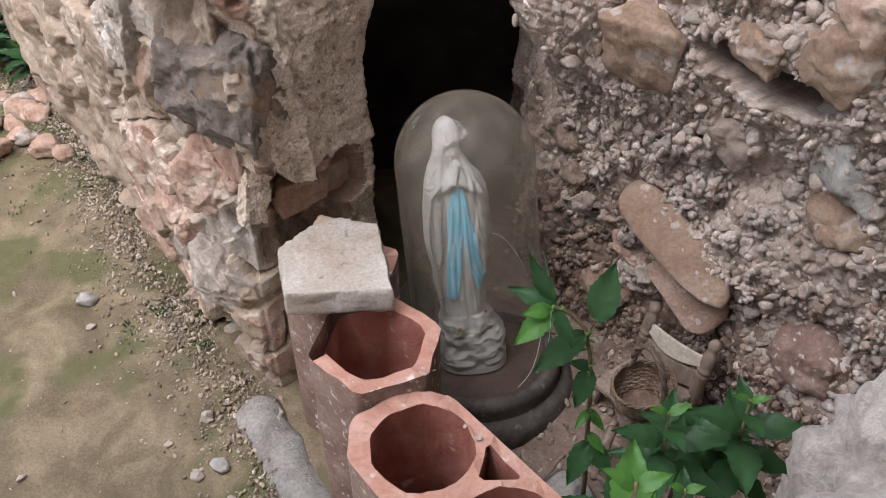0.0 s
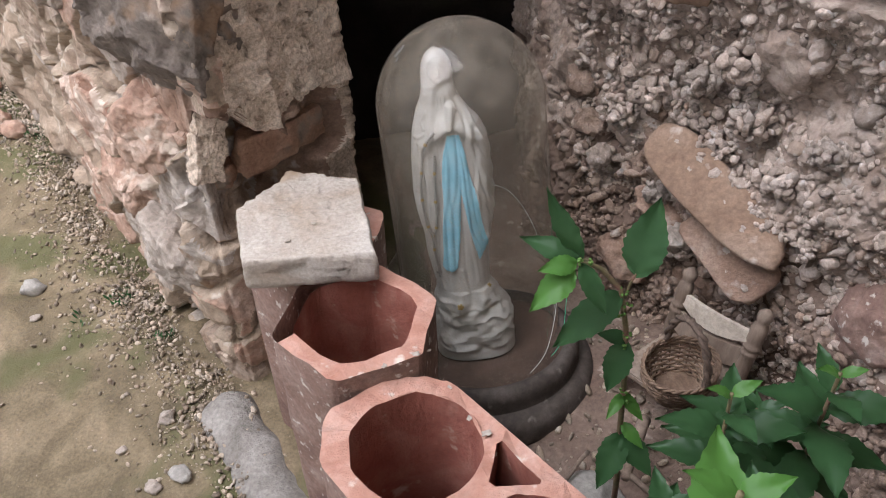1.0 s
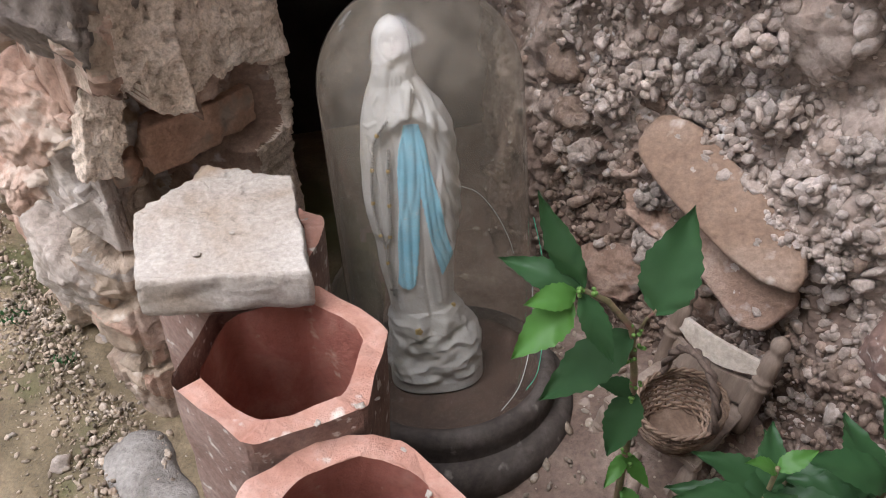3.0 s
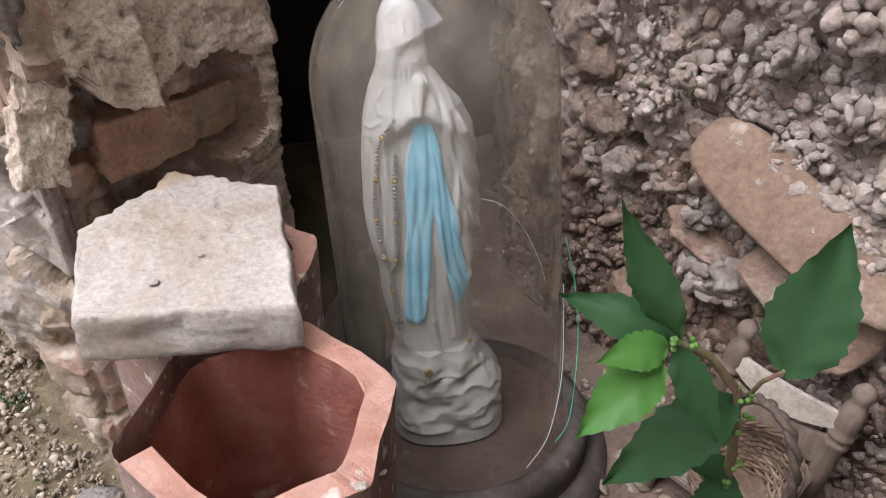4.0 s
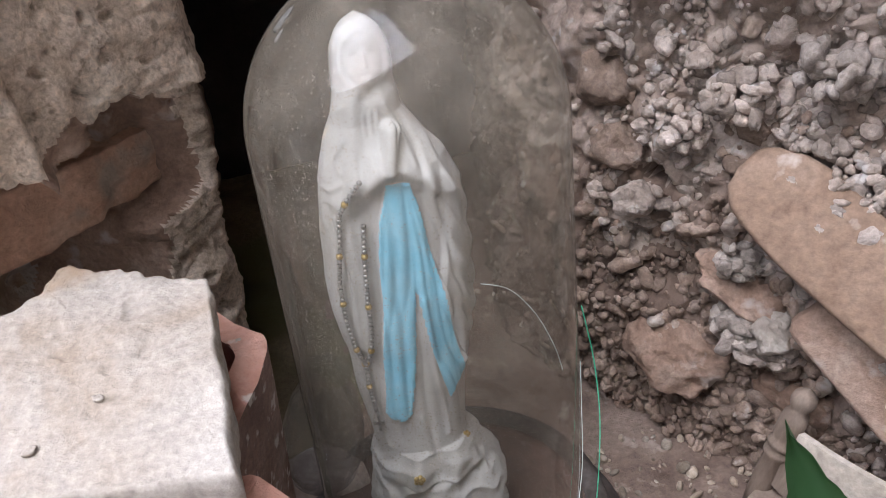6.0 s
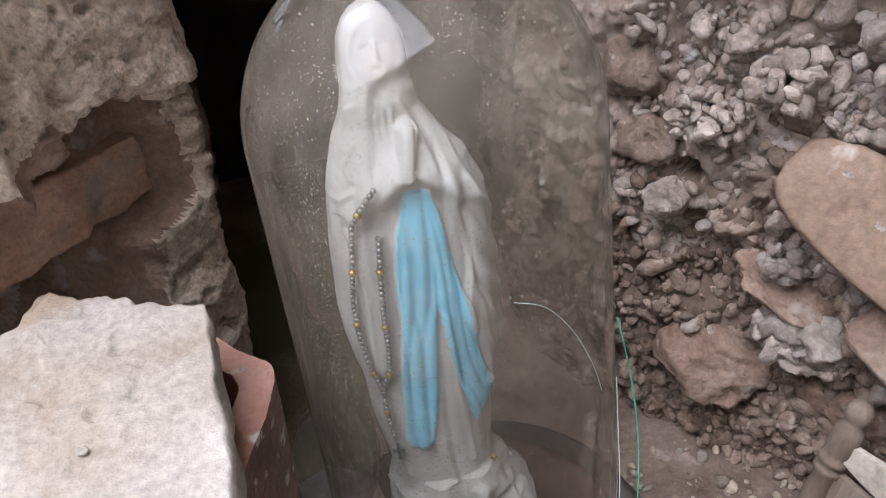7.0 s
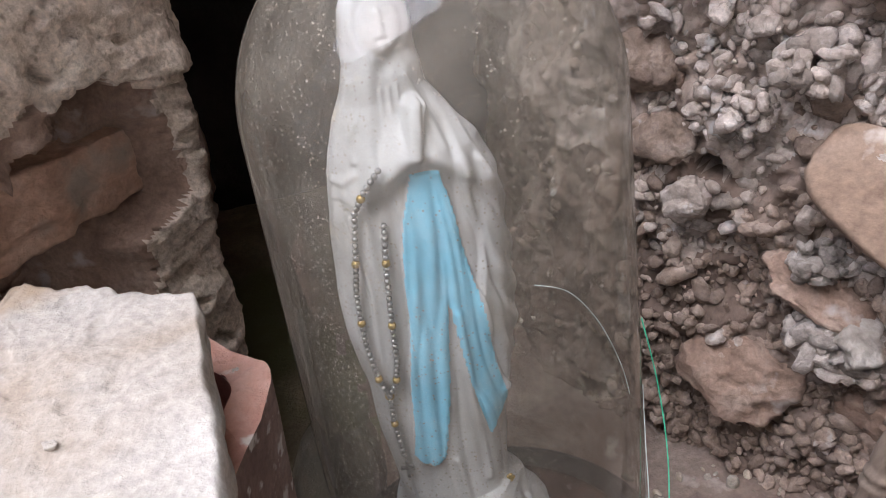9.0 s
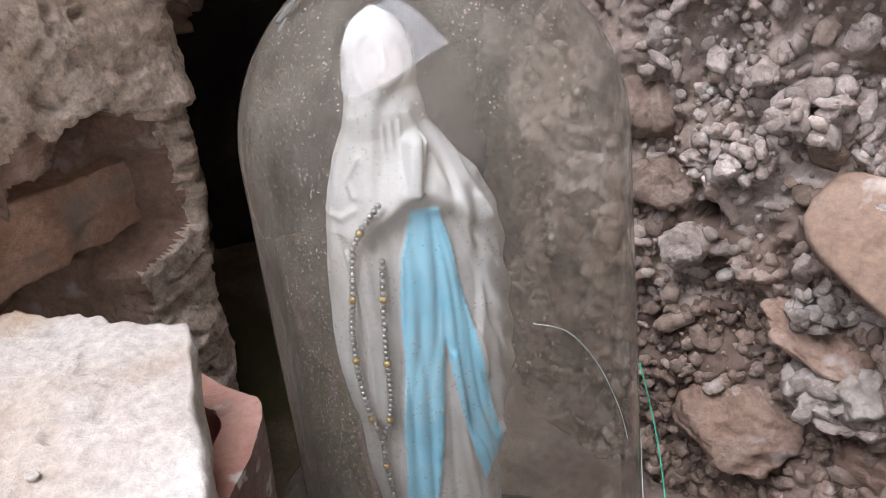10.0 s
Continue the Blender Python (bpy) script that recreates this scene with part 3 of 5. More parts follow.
rng = np.random.default_rng(5)
heaps = {("small", 0): [], ("small", 1): [], ("large", 0): [], ("large", 1): []}
for _ in range(17000):
    u, v = rng.uniform(0.17, 0.70), rng.uniform(0.06, 0.60)
    p, n = along(BANK, u)
    p.z = -0.1 + 1.5 * v
    if p.y > 0.985 and rng.uniform() < 0.93:
        continue
    clump = fbm(p, 9, 2)
    if clump < rng.uniform(-1.2, -0.1):
        continue
    r = 0.0015 + 0.0050 * rng.uniform() ** 1.8
    if rng.uniform() < 0.04:
        r *= 1.7
    q = p + n * (bank_push(p) + r * rng.uniform(-0.35, 0.45) + 0.004 * clump)
    if math.hypot(p.x - 0.230, p.z - 0.294) < 0.012 or math.hypot(p.x - 0.382, (p.z - 0.572 + 0.25 * (p.x - 0.382)) * 1.7) < 0.046:
        continue
    earthy = fbm(p, 6, 3) + 0.25 * rng.uniform(-1, 1) + 2.2 * (0.27 - p.z) - 0.8 * max(0.0, p.x - 0.33) > 0.02
    heaps[("large" if r > 0.0042 else "small", int(earthy))].append((np.array(q[:]), turned(rng, r, 0.8)))
for (size, earthy), spots in heaps.items():
    tagged(lump_cloud("aggregate", spots, M_lump_brown if earthy else M_lump, bank, sub=2 if size == "large" else 1, rough=0.42, variants=24, seed=5 + earthy), kind="stuff")

for spec in (
    ("stone", 51, (0.048, 0.04, 0.036), (0.272, 0.918, 0.125), (0, 8, -47), M_earthstone, "brown rounded stone"),
    ("stone", 52, (0.040, 0.035, 0.036), (0.352, 0.848, 0.128), (0, 0, -47), M_earthstone, "brown rounded stone"),
    ("stone", 53, (0.034, 0.026, 0.030), (0.204, 0.996, 0.358), (0, 0, -42), M_lump_brown, ""),
    ("stone", 54, (0.025, 0.02, 0.023), (0.210, 0.978, 0.308), (0, 20, -42), M_lump_brown, ""),
    ("stone", 55, (0.017, 0.016, 0.019), (0.220, 0.955, 0.268), (0, 35, -43), M_lump, "grey pebble"),
    ("stone", 56, (0.090, 0.05, 0.070), (0.448, 0.690, 0.525), (0, 6, -59), M_cement, "large grey stone"),
    ("stone", 57, (0.045, 0.035, 0.043), (0.365, 0.800, 0.472), (0, -6, -56), M_rubble, "grey-brown stone"),
    ("stone", 58, (0.052, 0.04, 0.042), (0.465, 0.668, 0.440), (0, 0, -59), M_ochre, "brown stone"),
    ("tile", 59, (0.074, 0.030, 0.062), (0.252, 0.868, 0.560), (20, 0, -45), M_ochre, "rounded terracotta shard"),
    ("stone", 60, (0.062, 0.04, 0.030), (0.165, 0.985, 0.535), (0, 12, -35), M_rubble, "pinkish stone"),
    ("tile", 61, (0.046, 0.02, 0.028), (0.338, 0.757, 0.606), (10, 14, -58), M_ochre, "brown broken tile"),
    ("tile", 64, (0.048, 0.03, 0.056), (0.397, 0.678, 0.630), (10, 20, -58), M_ochre, "brown rounded tile"),
    ("stone", 62, (0.022, 0.025, 0.034), (0.374, 0.726, 0.628), (0, 12, -56), M_lump, ""),
    ("stone", 63, (0.055, 0.05, 0.042), (0.415, 0.665, 0.690), (0, 25, -59), M_pink, "pale pink stone"),
    ("stone", 65, (0.055, 0.04, 0.060), (0.472, 0.655, 0.225), (0, 0, -59), M_terra_out, "reddish brown stone"),
    ("stone", 67, (0.030, 0.028, 0.018), (0.300, 0.868, 0.190), (15, 8, -47), M_lump, "crusted lump"),
    ("stone", 68, (0.022, 0.02, 0.020), (0.306, 0.852, 0.208), (0, 0, 10), M_pale, "pale crusted lump"),
    ("stone", 69, (0.050, 0.03, 0.016), (0.298, 0.880, 0.228), (10, 18, -47), M_earthstone, "flat brown stone"),
):
    name, seed, size, at, turn, mat, label = spec
    stone(name, seed, size, at, turn, mat, bank, label, rough=0.12 if name == "tile" else 0.2, sub=5, square=0.6 if name == "tile" else 0.35, fine=0.045)


def shard(length, width, thick, at, along_dir, face, mat, label, seed, curl=(0.55, 0.8)):
    """A flat long shard with rounded ends lying on the bank."""
    a = Vector(along_dir).normalized()
    n = Vector(face)
    n = (n - a * n.dot(a)).normalized()
    b = n.cross(a)
    bm = bmesh.new()
    N = 64
    rings = []
    for h, s in ((-1, 0.9), (-0.6, 0.985), (0.0, 1.0), (0.6, 0.985), (0.9, 0.955), (1.0, 0.9), (1.06, 0.6), (1.1, 0.3)):
        ring = []
        for k in range(N):
            t = k * math.tau / N
            c, sn = math.cos(t), math.sin(t)
            x = math.copysign(abs(c) ** curl[0], c) * length / 2
            y = math.copysign(abs(sn) ** curl[1], sn) * width / 2 * (1 - 0.22 * c)
            w = 1 + 0.04 * fbm((c + seed, sn, 0), 2.5, 4)
            q = a * x * s * w + b * y * s * w + n * (thick * (h + 0.10 * fbm((x * 30, y * 30, seed), 1, 3)))
            ring.append(bm.verts.new(Vector(at) + q))
        rings.append(ring)
    for r0, r1 in zip(rings, rings[1:]):
        for k in range(N):
            bm.faces.new((r0[k], r0[(k + 1) % N], r1[(k + 1) % N], r1[k]))
    bm.faces.new(rings[-1])
    bm.faces.new(rings[0][::-1])
    ob = tagged(smooth(part("tile_shard", bm, mat)), label, "tile shard")
    r = random.Random(seed)
    for k in range(5):
        x, y, s = r.uniform(-0.36, 0.36) * length, r.uniform(-0.26, 0.26) * width, r.uniform(0.003, 0.007)
        m = Matrix.Translation(Vector(at) + a * x + b * y + n * thick * 1.06) @ Matrix((a, b, n)).transposed().to_4x4()
        sp = smooth(part("lime_spot", stone_mesh(seed * 10 + k, (s, s * 0.7, s * 0.12), 0.5, 3), M_crust, ob, "whitish lime spot"))
        sp.matrix_world = m
    return ob


shard(0.215, 0.066, 0.008, (0.322, 0.806, 0.300), (0.105, -0.16, -0.075), (-0.62, -0.5, 0.6), M_shard, "long rounded terracotta shard stuck in the rubble", 3)
shard(0.125, 0.070, 0.010, (0.348, 0.780, 0.236), (0.07, -0.12, -0.07), (-0.6, -0.55, 0.55), M_earthstone, "broken terracotta shard under a longer one", 8, (0.25, 0.4))

# lumps that have run over the upper edge of the long shard
a = Vector((0.105, -0.16, -0.075)).normalized()
n = Vector((-0.62, -0.5, 0.6))
n = (n - a * n.dot(a)).normalized()
b = n.cross(a)
spots = []
for _ in range(340):
    t = rng.uniform(-0.5, 0.56)
    w = rng.uniform(0.27 + 0.12 * math.sin(t * 17) + (0.25 if t < -0.3 else 0.0), 0.85)
    q = Vector((0.322, 0.806, 0.300)) + a * (0.215 * t) + b * (0.066 * w) + n * rng.uniform(-0.004, 0.008)
    spots.append((np.array(q[:]), turned(rng, rng.uniform(0.0026, 0.0058), 0.8)))
tagged(lump_cloud("aggregate", spots, M_lump, bank, sub=2, rough=0.42, variants=12, seed=31), kind="stuff")

# larger pebbles held in the bank
forms = []
for k in range(8):
    g = random.Random(k)
    bm = stone_mesh(700 + k, (0.01, 0.01 * g.uniform(0.62, 0.9), 0.01 * g.uniform(0.5, 0.75)), 0.2, 3, 0.0, 0.05)
    me = bpy.data.meshes.new("pebble")
    bm.to_mesh(me)
    bm.free()
    me.materials.append((M_lump, M_dustbrown, M_lump, M_lump_brown)[k % 4])
    me.shade_smooth()
    forms.append(me)
for k in range(170):
    p, n = along(BANK, rng.uniform(0.20, 0.62))
    p.z = rng.uniform(0.10, 0.66)
    if p.y > 0.965 or math.hypot(p.x - 0.226, p.z - 0.297) < 0.02 or math.hypot(p.x - 0.382, (p.z - 0.572) * 1.7) < 0.06:
        continue
    r = 0.0068 + 0.0075 * rng.uniform() ** 2
    q = p + n * (bank_push(p) + r * 0.25)
    ob = new("pebble", forms[k % 8])
    ob.parent = bank
    ob.matrix_world = pose(*q, *rng.uniform(-180, 180, 3)) @ Matrix.Scale(r / 0.01, 4)

def clump(at, size, seed, mat):
    """A knot of small lumps stuck together."""
    g = np.random.default_rng(seed)
    spots = []
    for _ in range(70):
        d = g.normal(size=3)
        d /= np.linalg.norm(d)
        spots.append((np.array(at) + d * size * np.array((1.2, 0.9, 0.9)) * g.uniform(0.5, 1.0), turned(g, size * g.uniform(0.16, 0.34), 0.85)))
    return lump_cloud("clump", spots, mat, bank, sub=2, seed=seed, rough=0.4)


for k, (x, y, z, r) in enumerate(((0.300, 0.868, 0.205, 0.026), (0.318, 0.850, 0.190, 0.018), (0.262, 0.905, 0.385, 0.022), (0.300, 0.868, 0.415, 0.024), (0.240, 0.930, 0.345, 0.016), (0.345, 0.806, 0.395, 0.022), (0.285, 0.885, 0.255, 0.018), (0.378, 0.765, 0.345, 0.022), (0.330, 0.815, 0.460, 0.024), (0.395, 0.735, 0.395, 0.018), (0.372, 0.745, 0.620, 0.030))):
    clump((x, y, z), r, 20 + k, M_lump if k % 3 else M_crust)

# a pale boulder that stands close beside the way in
boulder = stone("boulder", 90, (0.125, 0.13, 0.34), (0.335, 0.235, 0.285), (0, -4, 15), M_boulder, rough=0.22, sub=6, square=0.3, fine=0.08)
tagged(boulder, "pale rough limestone boulder standing on the earth", "boulder")

# ---- terracotta blocks ----
def hex_ring(r, phase, n=6):
    return [(r * math.cos(radians(phase + 60 * k)), r * math.sin(radians(phase + 60 * k))) for k in range(n)]


def subdivided(loop, per):
    out = []
    for a, b in zip(loop, loop[1:] + loop[:1]):
        out += [(a[0] + (b[0] - a[0]) * k / per, a[1] + (b[1] - a[1]) * k / per) for k in range(per)]
    return out


def rounded(loop, r, steps=4):
    """The loop with its corners rounded by a cut of length r."""
    out = []
    n = len(loop)
    for i in range(n):
        p, a, b = Vector(loop[i]), Vector(loop[i - 1]), Vector(loop[(i + 1) % n])
        s, e = p + (a - p).normalized() * r, p + (b - p).normalized() * r
        for k in range(steps + 1):
            t = k / steps
            out.append(tuple((1 - t) ** 2 * s + 2 * t * (1 - t) * p + t * t * e))
    return out


def prism(bm, outer, holes, z0, z1, chip=0.0015, seed=0, rows=12):
    """An upright block with through holes; materials: 0 rim and inside, 1 outside."""
    from_edges = []
    tops = []

    def side(loop, mat, flip):
        rings = []
        for j in range(rows + 1):
            z = z0 + (z1 - z0) * j / rows
            ring = []
            for x, y in loop:
                d = chip * fbm((x + seed, y, z), 40, 3)
                zz = z + (chip * 1.6 * fbm((x + seed, y, 9), 50, 3) if j == rows else 0)
                ring.append(bm.verts.new((x * (1 + d * 6), y * (1 + d * 6), zz)))
            rings.append(ring)
        k = len(loop)
        for r0, r1 in zip(rings, rings[1:]):
            for i in range(k):
                f = (r0[i], r0[(i + 1) % k], r1[(i + 1) % k], r1[i])
                bm.faces.new(f[::-1] if flip else f).material_index = mat
        return rings[-1], rings[0]

    loops = [side(outer, 1, False)] + [side(h, 0, True) for h in holes]
    for which in (0, 1):
        edges = []
        for pair in loops:
            ring = pair[which]
            for i in range(len(ring)):
                e = bm.edges.get((ring[i], ring[(i + 1) % len(ring)]))
                edges.append(e)
        for f in bmesh.ops.triangle_fill(bm, use_beauty=True, use_dissolve=False, edges=edges)["geom"]:
            if isinstance(f, bmesh.types.BMFace):
                f.material_index = 2
    bmesh.ops.recalc_face_normals(bm, faces=bm.faces)


def block(name, outer, holes, height, m, label, seed):
    bm = bmesh.new()
    prism(bm, outer, holes, 0.0, height, chip=0.0036, seed=seed)
    ob = part(name, bm, [M_terra, M_terra_out, M_rim])
    ob.matrix_world = m
    bev = ob.modifiers.new("edge", "BEVEL")
    bev.width, bev.segments, bev.limit_method, bev.angle_limit = 0.0018, 2, "ANGLE", radians(50)
    return tagged(ob, label, "clay tube", group="clay tubes")


hex_out = subdivided(rounded(hex_ring(0.083, 20), 0.008, 3), 3)
hex_in = subdivided(rounded(hex_ring(0.064, 20), 0.010, 3), 3)
tube_a = block("clay_tube", hex_out, [hex_in], 0.318, pose(-0.080, 0.620, -0.022, 0, 0, 0), "hexagonal terracotta tube with a chipped open rim", 1)
tube_c = block("clay_tube", hex_out, [hex_in], 0.30, pose(-0.139, 0.766, -0.006, 0, 0, 0), "hexagonal terracotta tube covered by a pale slab", 2)


def circle(cx, cy, r, n=48):
    return [(cx + r * math.cos(k * math.tau / n), cy + r * math.sin(k * math.tau / n)) for k in range(n)]


# the double block: two round bores and a three-cornered one between
U = Vector((0.105, -0.128)).normalized()
V = Vector((-U.y, U.x))
C1 = Vector((0.0, 0.0))
outline = [C1 - U * 0.078 + V * -0.040, C1 - U * 0.078 + V * 0.032, C1 - U * 0.036 + V * 0.070, C1 + U * 0.175 + V * 0.070, C1 + U * 0.215 + V * 0.032, C1 + U * 0.215 - V * 0.040, C1 + U * 0.175 - V * 0.072, C1 - U * 0.036 - V * 0.072]
outline = subdivided(rounded([tuple(p) for p in outline][::-1], 0.01, 3), 3)
c2 = C1 + U * 0.137
tri = [tuple(C1 + U * 0.069 + V * 0.018), tuple(C1 + U * 0.040 + V * 0.056), tuple(C1 + U * 0.098 + V * 0.056)]
tri_b = [tuple(C1 + U * 0.069 - V * 0.018), tuple(C1 + U * 0.040 - V * 0.056), tuple(C1 + U * 0.098 - V * 0.056)]
block_b = block("clay_block", outline, [circle(0, 0, 0.057), circle(c2.x, c2.y, 0.057), subdivided(rounded(tri, 0.006, 2), 2), subdivided(rounded(tri_b, 0.006, 2), 2)], 0.31,
      pose(-0.022, 0.484, -0.035), "terracotta block with two round bores and small corner bores", 3)

for owner, spots_at in ((tube_c, ((0.060, 0.030, 0.300, 0.004), (0.066, -0.020, 0.299, 0.004))),
                        (tube_a, ((0.058, -0.052, 0.319, 0.007), (0.070, -0.030, 0.300, 0.004), (0.030, -0.066, 0.319, 0.005))),
                        (block_b, ((0.060, 0.010, 0.311, 0.008), (0.066, -0.004, 0.300, 0.006), (0.046, 0.026, 0.311, 0.005), (0.030, 0.062, 0.311, 0.004)))):
    for k, (x, y, z, r) in enumerate(spots_at):
        sp = smooth(part("mortar_spot", stone_mesh(400 + k, (r * 0.62, r * 0.40, r * 0.10), 0.5, 4), M_slab, owner, "whitish dab of mortar"))
        sp.matrix_local = pose(x, y, z, 0, 0, 40 * k)

# ---- the pale slab on the tube ----
def slab_thing():
    top = [(-0.192, 0.661), (-0.060, 0.668), (-0.0870, 0.794), (-0.112, 0.799), (-0.135, 0.806), (-0.150, 0.806), (-0.166, 0.815), (-0.175, 0.793), (-0.199, 0.768), (-0.214, 0.741)]
    loop = subdivided(top, 22)
    bm = bmesh.new()
    rings = []
    c = Vector((-0.145, 0.74))
    for k in range(15):
        t = k / 14
        dz = -0.006 + 0.036 * t
        s = 1.0 - 0.030 * max(0.0, abs(2 * t - 1) - 0.72) / 0.28
        ring = []
        for x, y in loop:
            p = (x, y, dz)
            q = c + (Vector((x, y)) - c) * s
            out = (Vector((x, y)) - c).normalized()
            q += out * (0.0030 * fbm(p, 38, 4) + 0.0014 * fbm(p, 140, 3) - 0.006 * step(0.30, 0.60, fbm((x, y, 5), 28, 2)) * step(0.5, 1.0, t))
            ring.append(bm.verts.new((q.x, q.y, dz + 0.0016 * fbm(p, 70, 3))))
        rings.append(ring)
    n = len(loop)
    for r0, r1 in zip(rings, rings[1:]):
        for i in range(n):
            bm.faces.new((r0[i], r0[(i + 1) % n], r1[(i + 1) % n], r1[i]))
    inner = rings[-1]
    for s in [1 - k / 40 for k in range(1, 40)]:
        ring = []
        for v in rings[-1]:
            q = c + (Vector(v.co.xy) - c) * s
            ring.append(bm.verts.new((q.x, q.y, 0.03 + 0.0022 * fbm((q.x, q.y, 1), 28, 4) - 0.0016 * step(0.35, 0.55, fbm((q.x, q.y, 4), 60, 2)))))
        for i in range(n):
            bm.faces.new((inner[i], inner[(i + 1) % n], ring[(i + 1) % n], ring[i]))
        inner = ring
    bm.faces.new(inner)
    bm.faces.new(rings[0][::-1])
    bmesh.ops.recalc_face_normals(bm, faces=bm.faces)
    for v in bm.verts:
        v.co.z += 0.305 + 0.07 * (v.co.y - 0.67)
    return smooth(part("stone_slab", bm, M_slab))


tagged(slab_thing(), "broken pale stone slab lying on a clay tube", "slab")

for k, (x, y, r) in enumerate(((-0.128, 0.716, 0.0030), (-0.150, 0.690, 0.0036))):
    tagged(stone("crumb", 420 + k, (r, r * 0.8, r * 0.4), (x, y, 0.3358 + 0.07 * (y - 0.67)), (0, 0, 50 * k), M_slab, rough=0.3, sub=3), "pale crumb of stone lying on the slab", "crumb", group="crumbs on the slab")

# ---- dome, base and statue, all leaning back together ----
AX = Vector((-0.090, 0.16, 1.0)).normalized()
FOOT = Vector((0.060, 0.823, 0.060))
SEAT = Matrix.Translation(FOOT) @ Vector((0, 0, 1)).rotation_difference(AX).to_matrix().to_4x4()

base = tagged(new("dome_base"), "dark turned round wooden base with moulded rim", "base")
base.matrix_world = SEAT
bm = bmesh.new()
lathe(bm, [(0.0, -0.085), (0.136, -0.085), (0.145, -0.07), (0.148, -0.052), (0.145, -0.036), (0.137, -0.029), (0.127, -0.028)], 96)
smooth(part("plinth", bm, M_wood_dark, base))
bm = bmesh.new()
lathe(bm, [(0.127, -0.028), (0.1255, -0.02), (0.128, -0.010), (0.1245, 0.001), (0.117, 0.005), (0.1095, 0.003), (0.1075, -0.004)], 96)
smooth(part("rim", bm, M_wood_dark, base, "dusty moulded rim"))
bm = bmesh.new()
lathe(bm, [(0.1075, -0.004), (0.08, -0.003), (0.04, -0.003), (0.0005, -0.003)], 64)
smooth(part("top", bm, M_wood_brown, base, "brown wooden top under the glass"))

R0, RT, H = 0.103, 0.0985, 0.335
bm = bmesh.new()
prof = [(R0 + 0.002, -0.004), (R0, -0.001)] + [(R0 + (RT - R0) * k / 24, H * k / 24) for k in range(1, 25)]
prof += [(RT * math.cos(a), H + RT * math.sin(a)) for a in [math.pi / 2 * k / 24 for k in range(1, 24)]] + [(0.0005, H + RT)]
lathe(bm, prof, 128)
dome = smooth(part("glass_dome", bm, M_glass))
dome.matrix_world = SEAT
dome.visible_shadow = False
tagged(dome, "tall dusty clear glass cloche over a statue", "glass dome")
for i, (az, el, w) in enumerate(((-158, 48, 0.0075), (-152, 43, 0.0035))):
    bm = bmesh.new()
    n = Vector((math.cos(radians(az)) * math.cos(radians(el)), math.sin(radians(az)) * math.cos(radians(el)), math.sin(radians(el))))
    bmesh.ops.create_icosphere(bm, subdivisions=3, radius=1.0)
    for v in bm.verts:
        k = 1 + 0.45 * fbm(v.co, 1.4, 4)
        v.co = Vector((v.co.x * w * 0.55 * k, v.co.y * w * k, v.co.z * 0.0004))
    m = Matrix.Translation(Vector((0, 0, H)) + n * RT) @ n.to_track_quat("Z", "Y").to_matrix().to_4x4()
    bmesh.ops.transform(bm, matrix=m, verts=bm.verts)
    smooth(part("stain", bm, M_dust_spot, dome, "grey smudge"))


LEFT = [(0.0, -0.066), (0.028, -0.064), (0.059, -0.060), (0.083, -0.056), (0.101, -0.055), (0.144, -0.060), (0.190, -0.063), (0.217, -0.067), (0.245, -0.068), (0.281, -0.065), (0.301, -0.062), (0.320, -0.058), (0.336, -0.053), (0.350, -0.046), (0.362, -0.043), (0.376, -0.0425), (0.388, -0.0405), (0.396, -0.0365), (0.401, -0.032), (0.405, -0.025)]
RIGHT = [(0.0, 0.043), (0.028, 0.042), (0.059, 0.035), (0.083, 0.024), (0.101, 0.015), (0.144, 0.017), (0.190, 0.025), (0.217, 0.029), (0.245, 0.030), (0.281, 0.029), (0.301, 0.028), (0.320, 0.019), (0.336, 0.006), (0.350, -0.004), (0.362, -0.006), (0.376, -0.006), (0.388, -0.0075), (0.396, -0.011), (0.401, -0.0155), (0.405, -0.0225)]
DEEP = [(0.0, 0.045), (0.06, 0.040), (0.09, 0.030), (0.12, 0.027), (0.2, 0.032), (0.28, 0.033), (0.32, 0.030), (0.345, 0.022), (0.375, 0.021), (0.393, 0.0165), (0.401, 0.010), (0.405, 0.002)]
SASH_LL = [(0.13, -0.0435), (0.169, -0.039), (0.214, -0.034), (0.256, -0.030), (0.288, -0.027), (0.312, -0.019)]
SASH_LR = [(0.13, -0.025), (0.179, -0.0165), (0.24, -0.010), (0.312, -0.007)]
SASH_RL = [(0.13, 0.006), (0.187, -0.004), (0.24, -0.010), (0.312, -0.010)]
SASH_RR = [(0.13, 0.013), (0.165, 0.017), (0.194, 0.0125), (0.243, 0.006), (0.292, -0.002), (0.312, -0.006)]


